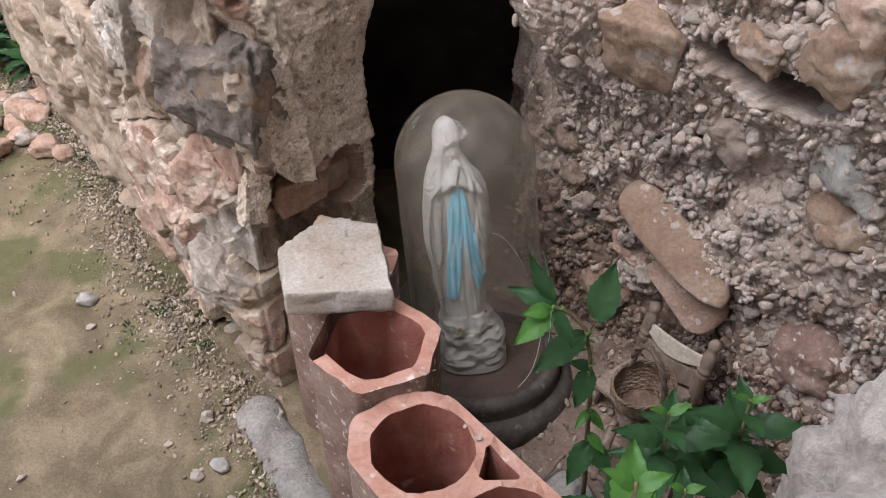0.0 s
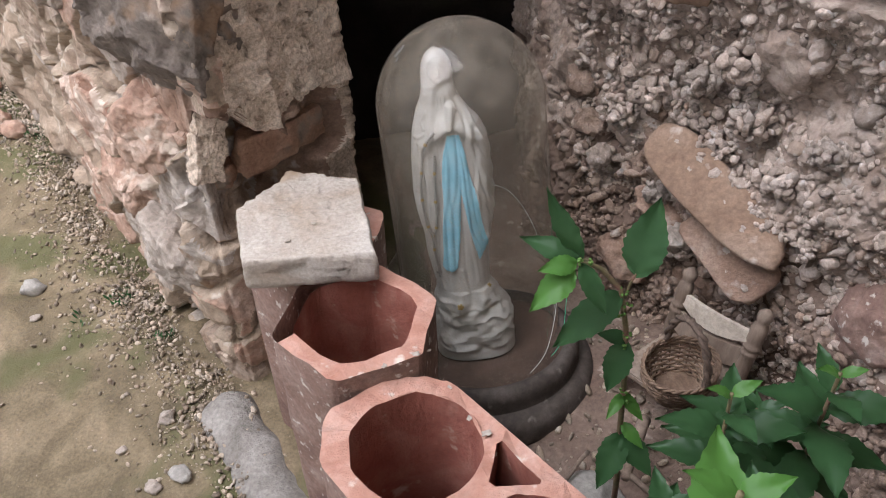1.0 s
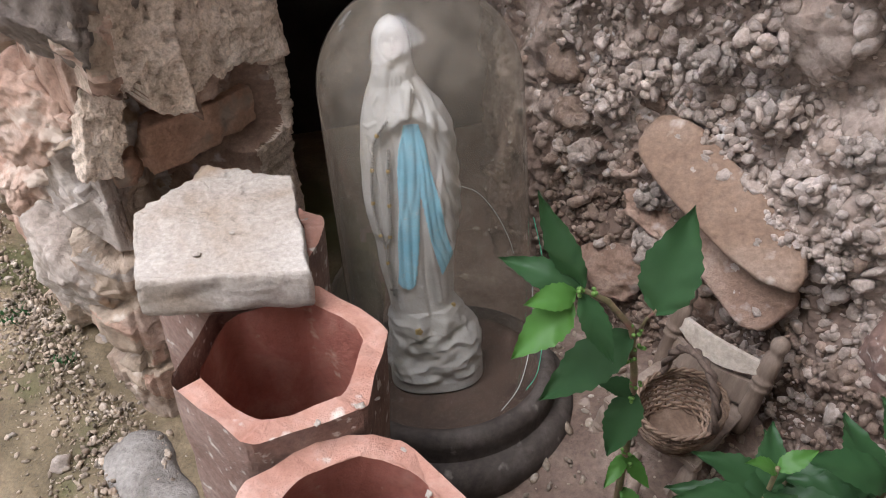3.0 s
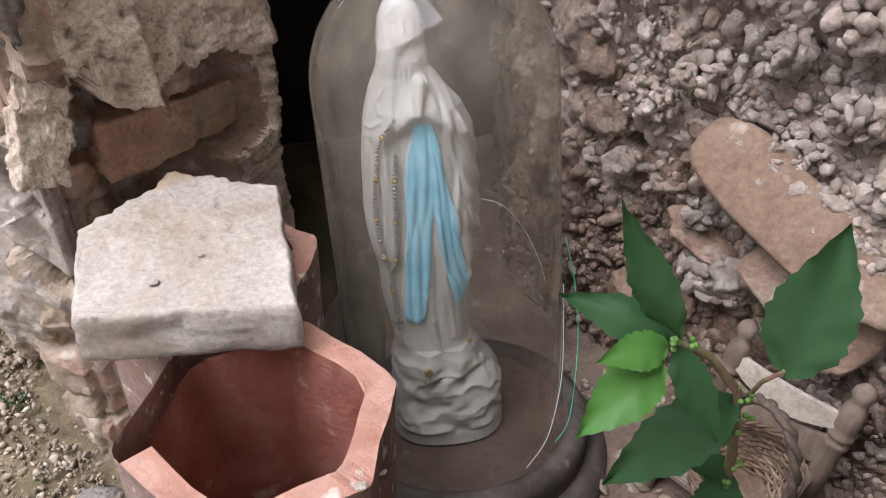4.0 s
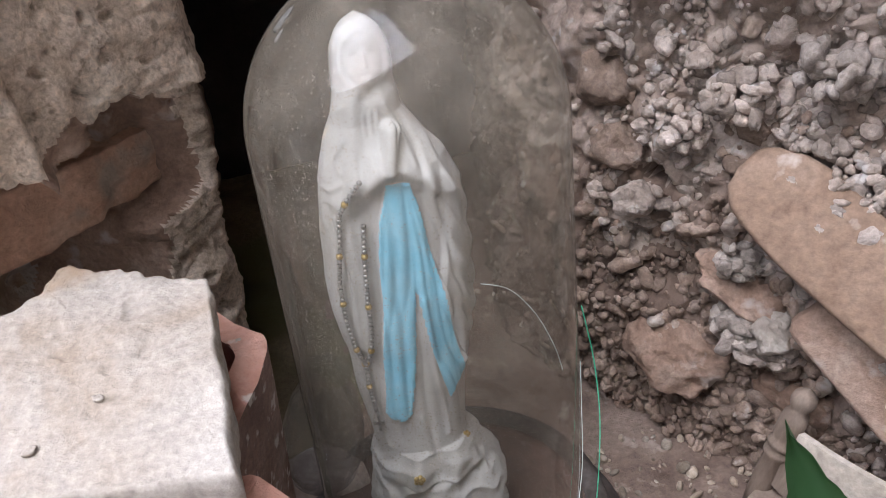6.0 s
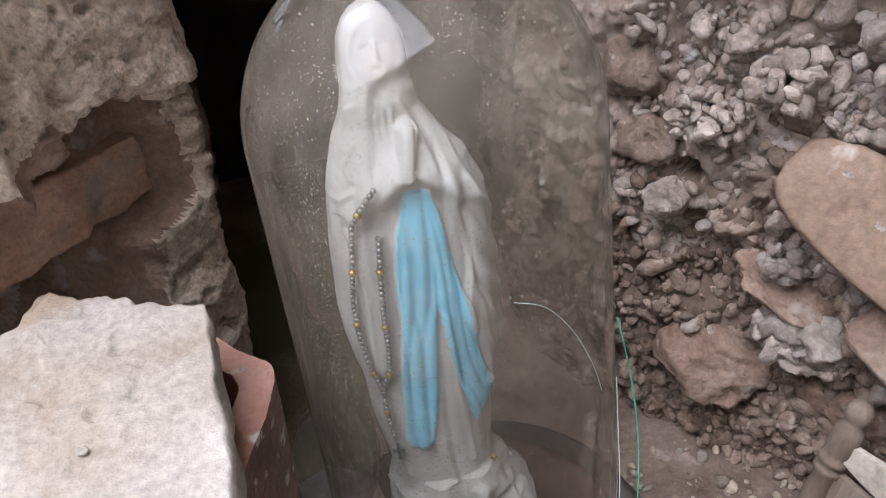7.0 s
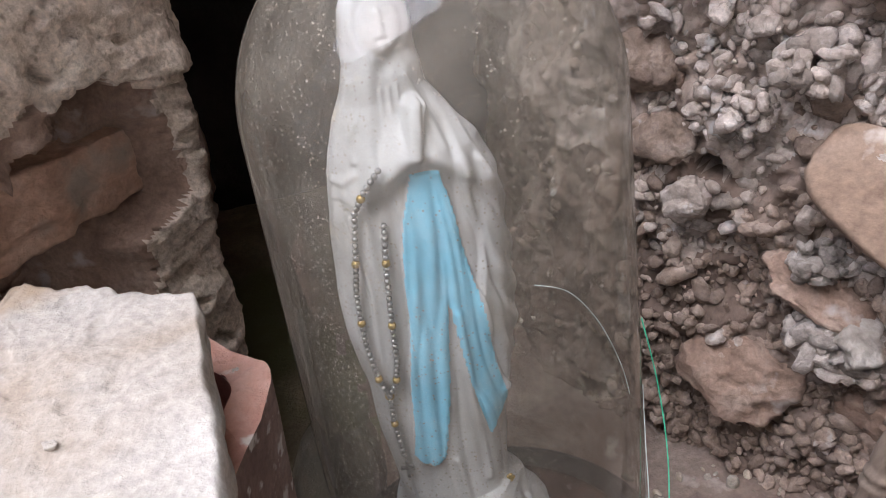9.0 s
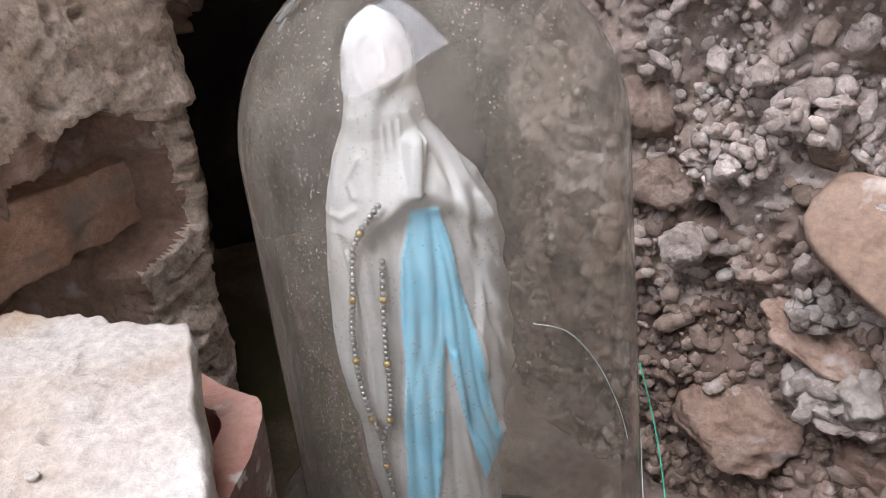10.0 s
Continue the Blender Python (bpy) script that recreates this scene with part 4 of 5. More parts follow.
FOLDS = (
    (((-0.006, 0.362), (0.006, 0.335), (0.010, 0.322), (0.022, 0.280)), 0.0020, 0.0022),
    (((-0.014, 0.356), (-0.006, 0.336), (-0.002, 0.322)), 0.0014, 0.0018),
    (((-0.040, 0.356), (-0.052, 0.330), (-0.058, 0.290)), 0.0016, 0.0024),
    (((-0.040, 0.338), (-0.046, 0.328), (-0.044, 0.320)), 0.0012, 0.0016),
    (((-0.060, 0.312), (-0.050, 0.310), (-0.044, 0.314)), 0.0014, 0.0018),
    (((-0.0265, 0.351), (-0.027, 0.340)), 0.0007, 0.0011),
    (((-0.0225, 0.352), (-0.0228, 0.342)), 0.0007, 0.0011),
    (((-0.0185, 0.352), (-0.0188, 0.343)), 0.0007, 0.0011),
    (((-0.050, 0.292), (-0.046, 0.250), (-0.050, 0.195)), 0.0020, 0.0020),
    (((0.008, 0.300), (0.014, 0.250), (0.024, 0.180)), -0.0018, 0.0018),
    (((0.012, 0.312), (0.020, 0.296), (0.024, 0.270)), 0.0018, 0.0018),
    (((0.002, 0.314), (0.004, 0.306)), 0.0012, 0.0014),
    (((-0.048, 0.135), (-0.044, 0.105)), 0.0020, 0.0022),
    (((-0.006, 0.230), (0.000, 0.110)), 0.0018, 0.0022),
    (((-0.018, 0.130), (-0.014, 0.098)), 0.0018, 0.0020),
)
VEIL_L = [(0.185, -0.045), (0.30, -0.041), (0.32, -0.0355), (0.361, -0.0310)]
VEIL_R = [(0.165, 0.0148), (0.26, 0.0100), (0.30, 0.0060), (0.332, 0.0030), (0.366, -0.0090)]


def near_line(x, z, a, b):
    ax, az, bx, bz = *a, *b
    t = ((x - ax) * (bx - ax) + (z - az) * (bz - az)) / ((bx - ax) ** 2 + (bz - az) ** 2)
    t = min(1.0, max(0.0, t))
    return math.hypot(x - ax - t * (bx - ax), z - az - t * (bz - az))


def in_sash(x, z):
    wob = 0.0006 * math.sin(z * 90)
    left = table(z, SASH_LL) + wob < x < table(z, SASH_LR) and z > 0.130 + 85 * (x + 0.032) ** 2
    right = table(z, SASH_RL) < x < table(z, SASH_RR) + wob and z > 0.142 + 1.6 * max(0.0, x - 0.004)
    return z < 0.311 and (left or right)


def statue_point(th, z):
    xl, xr, dp = table(z, LEFT), table(z, RIGHT), table(z, DEEP)
    cx, hw = (xl + xr) / 2, (xr - xl) / 2
    c, s = math.cos(th), math.sin(th)
    k = 0.82
    x = cx + hw * math.copysign(abs(c) ** k, c)
    y = -0.004 + dp * math.copysign(abs(s) ** k, s)
    front = max(0.0, -s)
    f = 0.0
    p = (x, y, z)
    if 0.095 < z < 0.345:
        cloth = step(0.095, 0.12, z) * step(0.345, 0.32, z)
        f += cloth * 0.0012 * (abs(math.sin(x * 300 + 0.6 * math.sin(z * 18) + 1.6 * fbm((x, y, z * 0.5), 16, 2))) - 0.6) * (0.4 + 0.6 * front)
        f += cloth * 0.0013 * fbm((x, y, z * 0.35), 55, 2)
    if 0.16 < z < 0.372:
        # the cloak and veil: their edges stand proud of the dress
        lc = table(z, VEIL_L) + 0.0025 * math.sin(z * 60) * step(0.31, 0.28, z)
        rc = table(z, VEIL_R) + 0.0035 * math.sin(z * 75) * step(0.31, 0.28, z)
        fade = step(0.370, 0.356, z)
        low = 0.55 + 0.45 * step(0.32, 0.29, z)
        f += 0.0036 * low * front * fade * step(lc + 0.006, lc, x) * step(0.185, 0.192, z)
        f += 0.0052 * low * front * fade * step(rc - 0.004, rc, x) * step(0.165, 0.172, z)
        f += 0.0012 * fade * math.sin((x * 0.75 + z * 0.4) * 620) * step(rc, rc + 0.008, x) * step(0.165, 0.18, z)
    if front > 0:
        g = math.sqrt(front)
        arm = 0.0
        for a, b, thick in (((-0.046, 0.301), (-0.0170, 0.3210), 0.0090), ((0.013, 0.303), (-0.0080, 0.3185), 0.0070)):
            t = min(1.0, max(0.0, (x - a[0]) / (b[0] - a[0])))
            below = z < a[1] + (b[1] - a[1]) * t
            arm = max(arm, thick * (0.3 + 0.7 * step(0.0, 0.6, t)) * math.exp(-(near_line(x, z, a, b) / (0.0058 if below else 0.0095)) ** 2))
        arm = max(arm, 0.0100 * math.exp(-(near_line(x, z, (-0.0158, 0.321), (-0.0130, 0.3415)) / 0.0046) ** 4))
        arm -= 0.0022 * math.exp(-(near_line(x, z, (-0.0122, 0.322), (-0.0110, 0.345)) / 0.0010) ** 2)
        f += arm * g
        for line, amp, wide in FOLDS:
            d = min(near_line(x, z, a, c2) for a, c2 in zip(line, line[1:]))
            f += g * amp * math.exp(-(d / wide) ** 2)
        # veil opening round the head
        e = math.hypot((x + 0.0217) / 0.0112, (z - 0.3805) / 0.0142)
        f += g * (0.0009 * math.exp(-((e - 1.22) / 0.20) ** 2) - 0.0005 * math.exp(-((e - 0.98) / 0.14) ** 2))
        f += g * 0.0013 * math.exp(-(near_line(x, z, (-0.0217, 0.3860), (-0.0212, 0.3790)) / 0.0015) ** 2)
        for ex in (-0.0268, -0.0168):
            f -= g * 0.0006 * math.exp(-(math.hypot((x - ex) / 1.5, z - 0.3848) / 0.0017) ** 2)
        f -= g * 0.0008 * math.exp(-(near_line(x, z, (-0.0238, 0.3738), (-0.0192, 0.3738)) / 0.0009) ** 2)
        f += g * 0.0012 * math.exp(-(math.hypot(x + 0.0215, z - 0.3695) / 0.0030) ** 2)
        f -= g * 0.0036 * math.exp(-(near_line(x, z, (-0.0215, 0.3630), (-0.0130, 0.3670)) / 0.0044) ** 2)
        if in_sash(x, z):
            # folds that fan out from the knot
            if x < (table(z, SASH_LR) + table(z, SASH_RL)) / 2:
                k = (x - table(z, SASH_LL)) / max(0.004, table(z, SASH_LR) - table(z, SASH_LL))
            else:
                k = 0.4 + (x - table(z, SASH_RL)) / max(0.004, table(z, SASH_RR) - table(z, SASH_RL))
            f += 0.0019 + 0.0011 * min(1.0, (0.318 - z) / 0.05) * (abs(math.sin(math.pi * (2.6 * k + 0.4 * math.sin(z * 40)))) - 0.55)
    if z < 0.098:
        m = step(0.098, 0.082, z) * step(0.010, 0.018, z)
        f += m * (0.005 * fbm(p, 30, 3) + 0.0045 * (0.5 - abs(fbm((p[0], p[1], p[2] * 1.6), 36, 2))))
        f -= 0.001 * step(0.018, 0.012, z)
        if z > 0.074:
            f += 0.007 * math.exp(-((x + 0.024) / 0.008) ** 2) * front + 0.005 * math.exp(-((x - 0.002) / 0.008) ** 2) * front
    o = Vector((c * 0.9, s, 0)).normalized()
    return Vector((x, y, z)) + o * f


def front_y(x, z):
    cx, hw = (table(z, LEFT) + table(z, RIGHT)) / 2, (table(z, RIGHT) - table(z, LEFT)) / 2
    c = max(-0.97, min(0.97, (x - cx) / hw))
    c = math.copysign(abs(c) ** (1 / 0.82), c)
    return statue_point(-math.acos(c), z).y


def statue():
    bm = bmesh.new()
    NT, NZ = 340, 420
    rings = []
    for j in range(NZ + 1):
        z = 0.405 * j / NZ
        rings.append([bm.verts.new(statue_point(k * math.tau / NT, z)) for k in range(NT)])
    for j, (r0, r1) in enumerate(zip(rings, rings[1:])):
        z = 0.405 * (j + 0.5) / NZ
        for k in range(NT):
            f = bm.faces.new((r0[k], r0[(k + 1) % NT], r1[(k + 1) % NT], r1[k]))
            c = f.calc_center_median()
            if c.y < -0.004 and in_sash(c.x, z):
                f.material_index = 1
    bm.faces.new(rings[0][::-1])
    bm.faces.new(rings[-1])
    # gilt roses at the hem
    for x, z, size in ((-0.026, 0.085, 1.0), (0.013, 0.098, 0.7)):
        y = front_y(x, z)
        for k in range(6):
            a = k * math.tau / 5
            r = 0.0026 * size if k < 5 else 0
            geo = bmesh.ops.create_icosphere(bm, subdivisions=2, radius=0.0020 * size, matrix=Matrix.Translation((x + r * math.cos(a), y - 0.001, z + r * math.sin(a))))
            for v in geo["verts"]:
                for f in v.link_faces:
                    f.material_index = 2
    ob = smooth(part("statue", bm, [M_white, M_blue, M_gold]))
    ob.matrix_world = SEAT
    return tagged(ob, "white plaster figurine with a blue sash on a rocky foot", "statue")


statue()


def rosary():
    top = tagged(new("rosary"), "silver bead rosary hanging over the figurine's sleeve", "rosary")
    top.matrix_world = SEAT
    one = bmesh.new()
    bmesh.ops.create_icosphere(one, subdivisions=2, radius=0.00172)
    bead = bpy.data.meshes.new("bead")
    one.to_mesh(bead)
    one.free()
    bead.materials.append(M_silver)
    bead.shade_smooth()
    gold = bead.copy()
    gold.materials[0] = M_gold
    lines = ([(-0.034, 0.318), (-0.043, 0.308), (-0.049, 0.297), (-0.053, 0.272), (-0.0565, 0.250), (-0.057, 0.222), (-0.054, 0.199), (-0.050, 0.184)],
             [(-0.036, 0.288), (-0.039, 0.262), (-0.041, 0.236), (-0.042, 0.210), (-0.045, 0.193), (-0.050, 0.184)],
             [(-0.050, 0.184), (-0.0505, 0.166), (-0.0495, 0.150), (-0.0485, 0.138)])
    count = 0
    for line in lines:
        d = 0.0
        for a, b in zip(line, line[1:]):
            l = math.dist(a, b)
            while d < l:
                x, z = a[0] + (b[0] - a[0]) * d / l, a[1] + (b[1] - a[1]) * d / l
                ob = new("bead", gold if count % 11 == 5 else bead)
                ob.parent = top
                k = 1.35 if count % 11 == 5 else 1.0
                ob.matrix_local = Matrix.Translation((x, min(front_y(x + dx, z) for dx in (-0.006, -0.003, 0.0, 0.003, 0.006)) - 0.0022, z)) @ Matrix.Scale(k, 4)
                count += 1
                d += 0.0033
            d -= l
    x, z = -0.0480, 0.130
    y = min(front_y(x + dx, z) for dx in (-0.005, 0.0, 0.005)) - 0.0034
    bm = bmesh.new()
    for w, h, dz in ((0.0010, 0.0062, 0.0), (0.0040, 0.0010, 0.0014)):
        bmesh.ops.create_cube(bm, size=1.0, matrix=Matrix.Translation((x, y, z + dz)) @ Matrix.Diagonal((w * 2, 0.0014, h * 2, 1)))
    part("cross", bm, M_silver, top, "small metal cross")
    bm = bmesh.new()
    bmesh.ops.create_icosphere(bm, subdivisions=2, radius=0.0028, matrix=Matrix.Translation((-0.050, min(front_y(-0.050 + dx, 0.184) for dx in (-0.005, 0.0, 0.005)) - 0.002, 0.184)) @ Matrix.Diagonal((1, 0.5, 1.1, 1)))
    smooth(part("medal", bm, M_gold, top, "small dark gold heart medal"))


rosary()


# nylon threads that hang round the glass
def thread(pts, r, mat, label):
    bm = bmesh.new()
    fine = []
    for i in range(len(pts) - 1):
        p0, p1, p2, p3 = (Vector(pts[max(0, min(len(pts) - 1, i + k))]) for k in (-1, 0, 1, 2))
        for k in range(8):
            t = k / 8
            fine.append(0.5 * ((2 * p1) + (p2 - p0) * t + (2 * p0 - 5 * p1 + 4 * p2 - p3) * t * t + (3 * p1 - p0 - 3 * p2 + p3) * t ** 3))
    fine.append(Vector(pts[-1]))
    tube_between(bm, fine, r, 6)
    ob = smooth(part("thread", bm, mat))
    ob.matrix_world = SEAT
    return tagged(ob, label, "thread")


def on_glass(az, z, gap=0.001):
    r = R0 + (RT - R0) * max(0.0, z) / H + gap
    return (r * math.cos(radians(az)), r * math.sin(radians(az)), z)


thread([on_glass(-12, 0.150), on_glass(-14, 0.11), on_glass(-24, 0.06), on_glass(-42, 0.02), on_glass(-60, 0.006, 0.004)], 0.00035, M_thread, "pale nylon thread against the glass dome")
thread([on_glass(-6, 0.19, 0.004), on_glass(-8, 0.14, 0.012), on_glass(-16, 0.09, 0.014), on_glass(-30, 0.03, 0.012), on_glass(-40, 0.012, 0.006)], 0.00045, M_thread_green, "green nylon thread against the glass dome")
thread([on_glass(-76, 0.273), on_glass(-66, 0.263), on_glass(-56, 0.239), on_glass(-47, 0.207), on_glass(-42, 0.182)], 0.0002, M_thread, "fine pale hair stuck on the glass dome")

# a second glass beside the dome
bm = bmesh.new()
lathe(bm, [(0.002, 0.0), (0.022, 0.001), (0.030, 0.012), (0.034, 0.035), (0.033, 0.07), (0.026, 0.10), (0.018, 0.118), (0.020, 0.128)], 48)
jar = smooth(part("glass_jar", bm, M_glass_dim))
jar.matrix_world = pose(-0.052, 0.872, 0.055, 0, 6, 0)
jar.visible_shadow = False
tagged(jar, "small dim glass jar on the rubble beside the dome", "glass jar")
tagged(stone("stone", 95, (0.05, 0.05, 0.04), (-0.052, 0.875, 0.020), (0, 0, 20), M_rubble, rough=0.2, sub=4, square=0.4), "dusty stone under the glass jar", "stone")

# ---- doll's chair and basket ----
def turned_post(bm, top, foot, r):
    t, f = Vector(top), Vector(foot)
    prof = [(0.0, 0.12), (0.02, 0.55), (0.05, 0.85), (0.09, 0.95), (0.13, 0.8), (0.16, 0.62), (0.19, 0.9), (0.24, 1.0), (0.36, 1.02), (0.40, 0.82), (0.42, 1.08), (0.45, 1.08), (0.47, 0.8), (0.49, 1.08), (0.52, 1.08), (0.55, 0.85), (0.7, 0.95), (0.85, 0.85), (1.0, 0.7)]
    tube_between(bm, [t.lerp(f, k) for k, _ in prof], [r * w for _, w in prof], 20)


def dolls_chair():
    top = tagged(new("doll_chair"), "small weathered wooden doll's chair leaning on the rubble", "chair")
    p1, p2 = Vector((0.318, 0.805, 0.192)), Vector((0.381, 0.721, 0.196))
    down = Vector((-0.018, -0.012, -0.125))
    for p in (p1, p2):
        bm = bmesh.new()
        turned_post(bm, p, p + down, 0.0100)
        smooth(part("post", bm, M_wood, top, "turned post with a knob"))
    fwd = Vector((-0.80, -0.59, -0.10)).normalized()
    for p in (p1, p2):
        q = p + down * 0.82
        bm = bmesh.new()
        turned_post(bm, q + fwd * 0.085 + Vector((0, 0, 0.005)), q + fwd * 0.10 + Vector((-0.005, 0, -0.085)), 0.009)
        smooth(part("leg", bm, M_wood, top))
    # arched head rail and a lower rail
    for k, h, arch in ((0.34, 0.013, 0.007), (0.60, 0.030, 0.0)):
        bm = bmesh.new()
        a, b = p1 + down * k, p2 + down * k
        n = (b - a).cross(down).normalized() * 0.003
        rows = []
        for i in range(17):
            t = i / 16
            c = a.lerp(b, t) + fwd * 0.012 * math.sin(math.pi * t)
            hh = h * 0.5 + arch * math.sin(math.pi * t)
            upv = -down.normalized()
            rows.append([bm.verts.new(c + upv * s * hh + n * d) for s, d in ((-1, -1), (1, -1), (1, 1), (-1, 1))])
        for r0, r1 in zip(rows, rows[1:]):
            for i in range(4):
                bm.faces.new((r0[i], r0[(i + 1) % 4], r1[(i + 1) % 4], r1[i]))
        bm.faces.new(rows[0][::-1])
        bm.faces.new(rows[-1])
        part("rail", bm, M_wood_pale if arch else M_wood, top, "pale arched head rail" if arch else "")
    a, b = p1 + down * 0.80, p2 + down * 0.80
    bm = bmesh.new()
    quad = [a, b, b + fwd * 0.095 + (b - a) * 0.06, a + fwd * 0.095 - (b - a) * 0.06]
    lo = [bm.verts.new(p - Vector((0, 0, 0.005))) for p in quad]
    hi = [bm.verts.new(p + Vector((0, 0, 0.003))) for p in quad]
    for i in range(4):
        bm.faces.new((lo[i], lo[(i + 1) % 4], hi[(i + 1) % 4], hi[i]))
    bm.faces.new(hi)
    bm.faces.new(lo[::-1])
    bmesh.ops.recalc_face_normals(bm, faces=bm.faces)
    bmesh.ops.bevel(bm, geom=bm.edges[:], offset=0.0015, segments=2, affect="EDGES")
    part("seat", bm, M_wood, top)


dolls_chair()


def basket():
    top = tagged(new("basket"), "small round wicker basket with a twisted handle", "basket")
    top.matrix_world = pose(0.284, 0.694, 0.092, 4, -6, 20) @ Matrix.Scale(1.08, 4)
    n_st = 22
    bm = bmesh.new()
    rows = 15
    for j in range(rows):
        h = j / (rows - 1)
        r = 0.027 + 0.014 * math.sin(h * 1.9)
        z = 0.003 + 0.042 * h
        pts = []
        for k in range(89):
            t = k * math.tau / 88
            w = 0.0012 * math.sin(t * n_st / 2 + math.pi * (j % 2))
            pts.append(((r + w) * math.cos(t), (r + w) * math.sin(t) * 0.86, z + 0.0006 * math.sin(3 * t + j)))
        tube_between(bm, pts, 0.0015, 5)
    smooth(part("weave", bm, M_wicker, top))
    for k in range(n_st):
        bm = bmesh.new()
        t = (k + 0.5) * math.tau / n_st
        tube_between(bm, [((0.027 + 0.014 * math.sin(h * 1.9)) * math.cos(t), (0.027 + 0.014 * math.sin(h * 1.9)) * math.sin(t) * 0.86, 0.001 + 0.046 * h) for h in (0, 0.25, 0.5, 0.75, 1.0)], 0.0012, 5)
        smooth(part("stake", bm, M_wicker, top))
    bm = bmesh.new()
    lathe(bm, [(0.0005, 0.0025), (0.028, 0.003), (0.028, 0.0005), (0.0005, 0.0)], 32)
    part("bottom", bm, M_wicker, top)
    for ph in (0, math.pi):
        bm = bmesh.new()
        rim = [((0.0415 + 0.0014 * math.cos(14 * t + ph)) * math.cos(t), (0.0415 + 0.0014 * math.cos(14 * t + ph)) * math.sin(t) * 0.86, 0.047 + 0.0014 * math.sin(14 * t + ph)) for t in [k * math.tau / 120 for k in range(121)]]
        tube_between(bm, rim, 0.0016, 6)
        smooth(part("rim", bm, M_wicker, top))
        bm = bmesh.new()
        bow = [(0.006 + 0.0022 * math.cos(9 * t + ph), 0.036 * math.cos(t) + 0.0022 * math.sin(9 * t + ph), 0.045 + 0.066 * math.sin(t)) for t in [k * math.pi / 60 for k in range(61)]]
        tube_between(bm, bow, 0.0029, 6)
        smooth(part("handle", bm, M_wicker_dark, top, "dark twisted handle"))


basket()

# ---- things on the ground ----
def lying_pipe():
    bm = bmesh.new()
    pts, rad = [], []
    for k in range(31):
        t = k / 30
        end = 1.0 if t < 0.9 else 0.75
        pts.append(Vector((-0.312, 0.782, -0.002)).lerp(Vector((-0.165, 0.565, -0.030)), t))
        rad.append(0.040 * min(1.0, math.sqrt(max(0.02, 1 - (1 - min(1.0, t / 0.14)) ** 2))) * (1 - 0.12 * t))
    tube_between(bm, pts, rad, 40)
    for v in bm.verts:
        v.co += Vector((fbm(v.co, 18, 4), fbm(v.co + Vector((5, 0, 0)), 18, 4), 0.6 * fbm(v.co + Vector((0, 9, 0)), 22, 4))) * 0.006 + Vector((0, 0, 0.0022 * fbm(v.co, 90, 3)))
        v.co.z = -0.012 + (v.co.z + 0.012) * 0.72
    return tagged(smooth(part("cement_pipe", bm, M_oldcement)), "lying lump of grey cement pipe half sunk in grit", "pipe")


lying_pipe()
rng = np.random.default_rng(9)
EDGE = [(-1.6, 2.45), (-0.80, 1.44), (-0.46, 0.965), (-0.31, 0.80), (-0.235, 0.66), (-0.20, 0.50), (-0.18, 0.3)]
spots = []
while len(spots) < 14000:
    p, n = along(EDGE, rng.uniform(0.05, 1.0))
    off = abs(rng.normal()) * 0.055
    q = p + n * (off - 0.01)
    q.x, q.y = q.x + rng.normal() * 0.01, q.y + rng.normal() * 0.01
    if fbm((q.x, q.y, 7), 10, 2) < rng.uniform(-0.6, 0.25):
        continue
    r = 0.0009 + 0.0036 * rng.uniform() ** 4
    q.z = ground_z(q.x, q.y) + 0.012 * fbm((q.x, q.y, 0), 5, 3) + r * 0.3 + 0.010 * max(0, 1 - off / 0.06)
    spots.append((np.array(q[:]), turned(rng, r, 0.7)))
grit = lump_cloud("grit", spots, M_gravel, None, sub=1, seed=3, rough=0.4)
tagged(grit, "loose grit and gravel along the foot of the pier", "gravel", kind="stuff")
spots = []
for _ in range(1700):
    x, y = rng.uniform(-1.5, -0.2), rng.uniform(0.25, 2.0)
    r = 0.0007 + 0.0036 * rng.uniform() ** 3.5
    spots.append((np.array((x, y, ground_z(x, y) + 0.012 * fbm((x, y, 0), 5, 3) + r * 0.4)), turned(rng, r, 0.6)))
for _ in range(900):
    x, y = rng.uniform(0.1, 0.5), rng.uniform(0.45, 0.92)
    r = 0.0015 + 0.005 * rng.uniform() ** 3
    spots.append((np.array((x, y, ground_z(x, y) + 0.012 * fbm((x, y, 0), 5, 3) + r * 0.4)), turned(rng, r, 0.7)))
tagged(lump_cloud("grit", spots, M_gravel, None, sub=2, seed=4), "sparse pale grit scattered over the earth", "gravel", kind="stuff")

for i, (x, y, r, mat) in enumerate(((-0.648, 0.990, 0.022, M_cement), (-0.616, 0.925, 0.009, M_pale), (-0.373, 0.747, 0.014, M_pale), (-0.80, 0.80, 0.008, M_pale), (-0.36, 0.64, 0.012, M_pale), (-0.45, 0.60, 0.010, M_cement), (-0.62, 0.64, 0.008, M_pale), (-0.30, 0.60, 0.012, M_pale), (-0.33, 0.655, 0.016, M_cement), (-0.52, 0.56, 0.009, M_pale), (-0.42, 0.70, 0.008, M_pale), (-0.27, 0.585, 0.013, M_pale))):
    tagged(stone("pebble", 200 + i, (r, r * 0.8, r * 0.6), (x, y, ground_z(x, y) + 0.012 * fbm((x, y, 0), 5, 3) + r * 0.3), (0, 0, i * 40), mat, rough=0.2, sub=3, square=0.3), "grey angular pebble on the damp earth" if mat is M_cement else "pale small pebble on the damp earth", "pebble", group="pebbles on the earth")
rnd = random.Random(4)
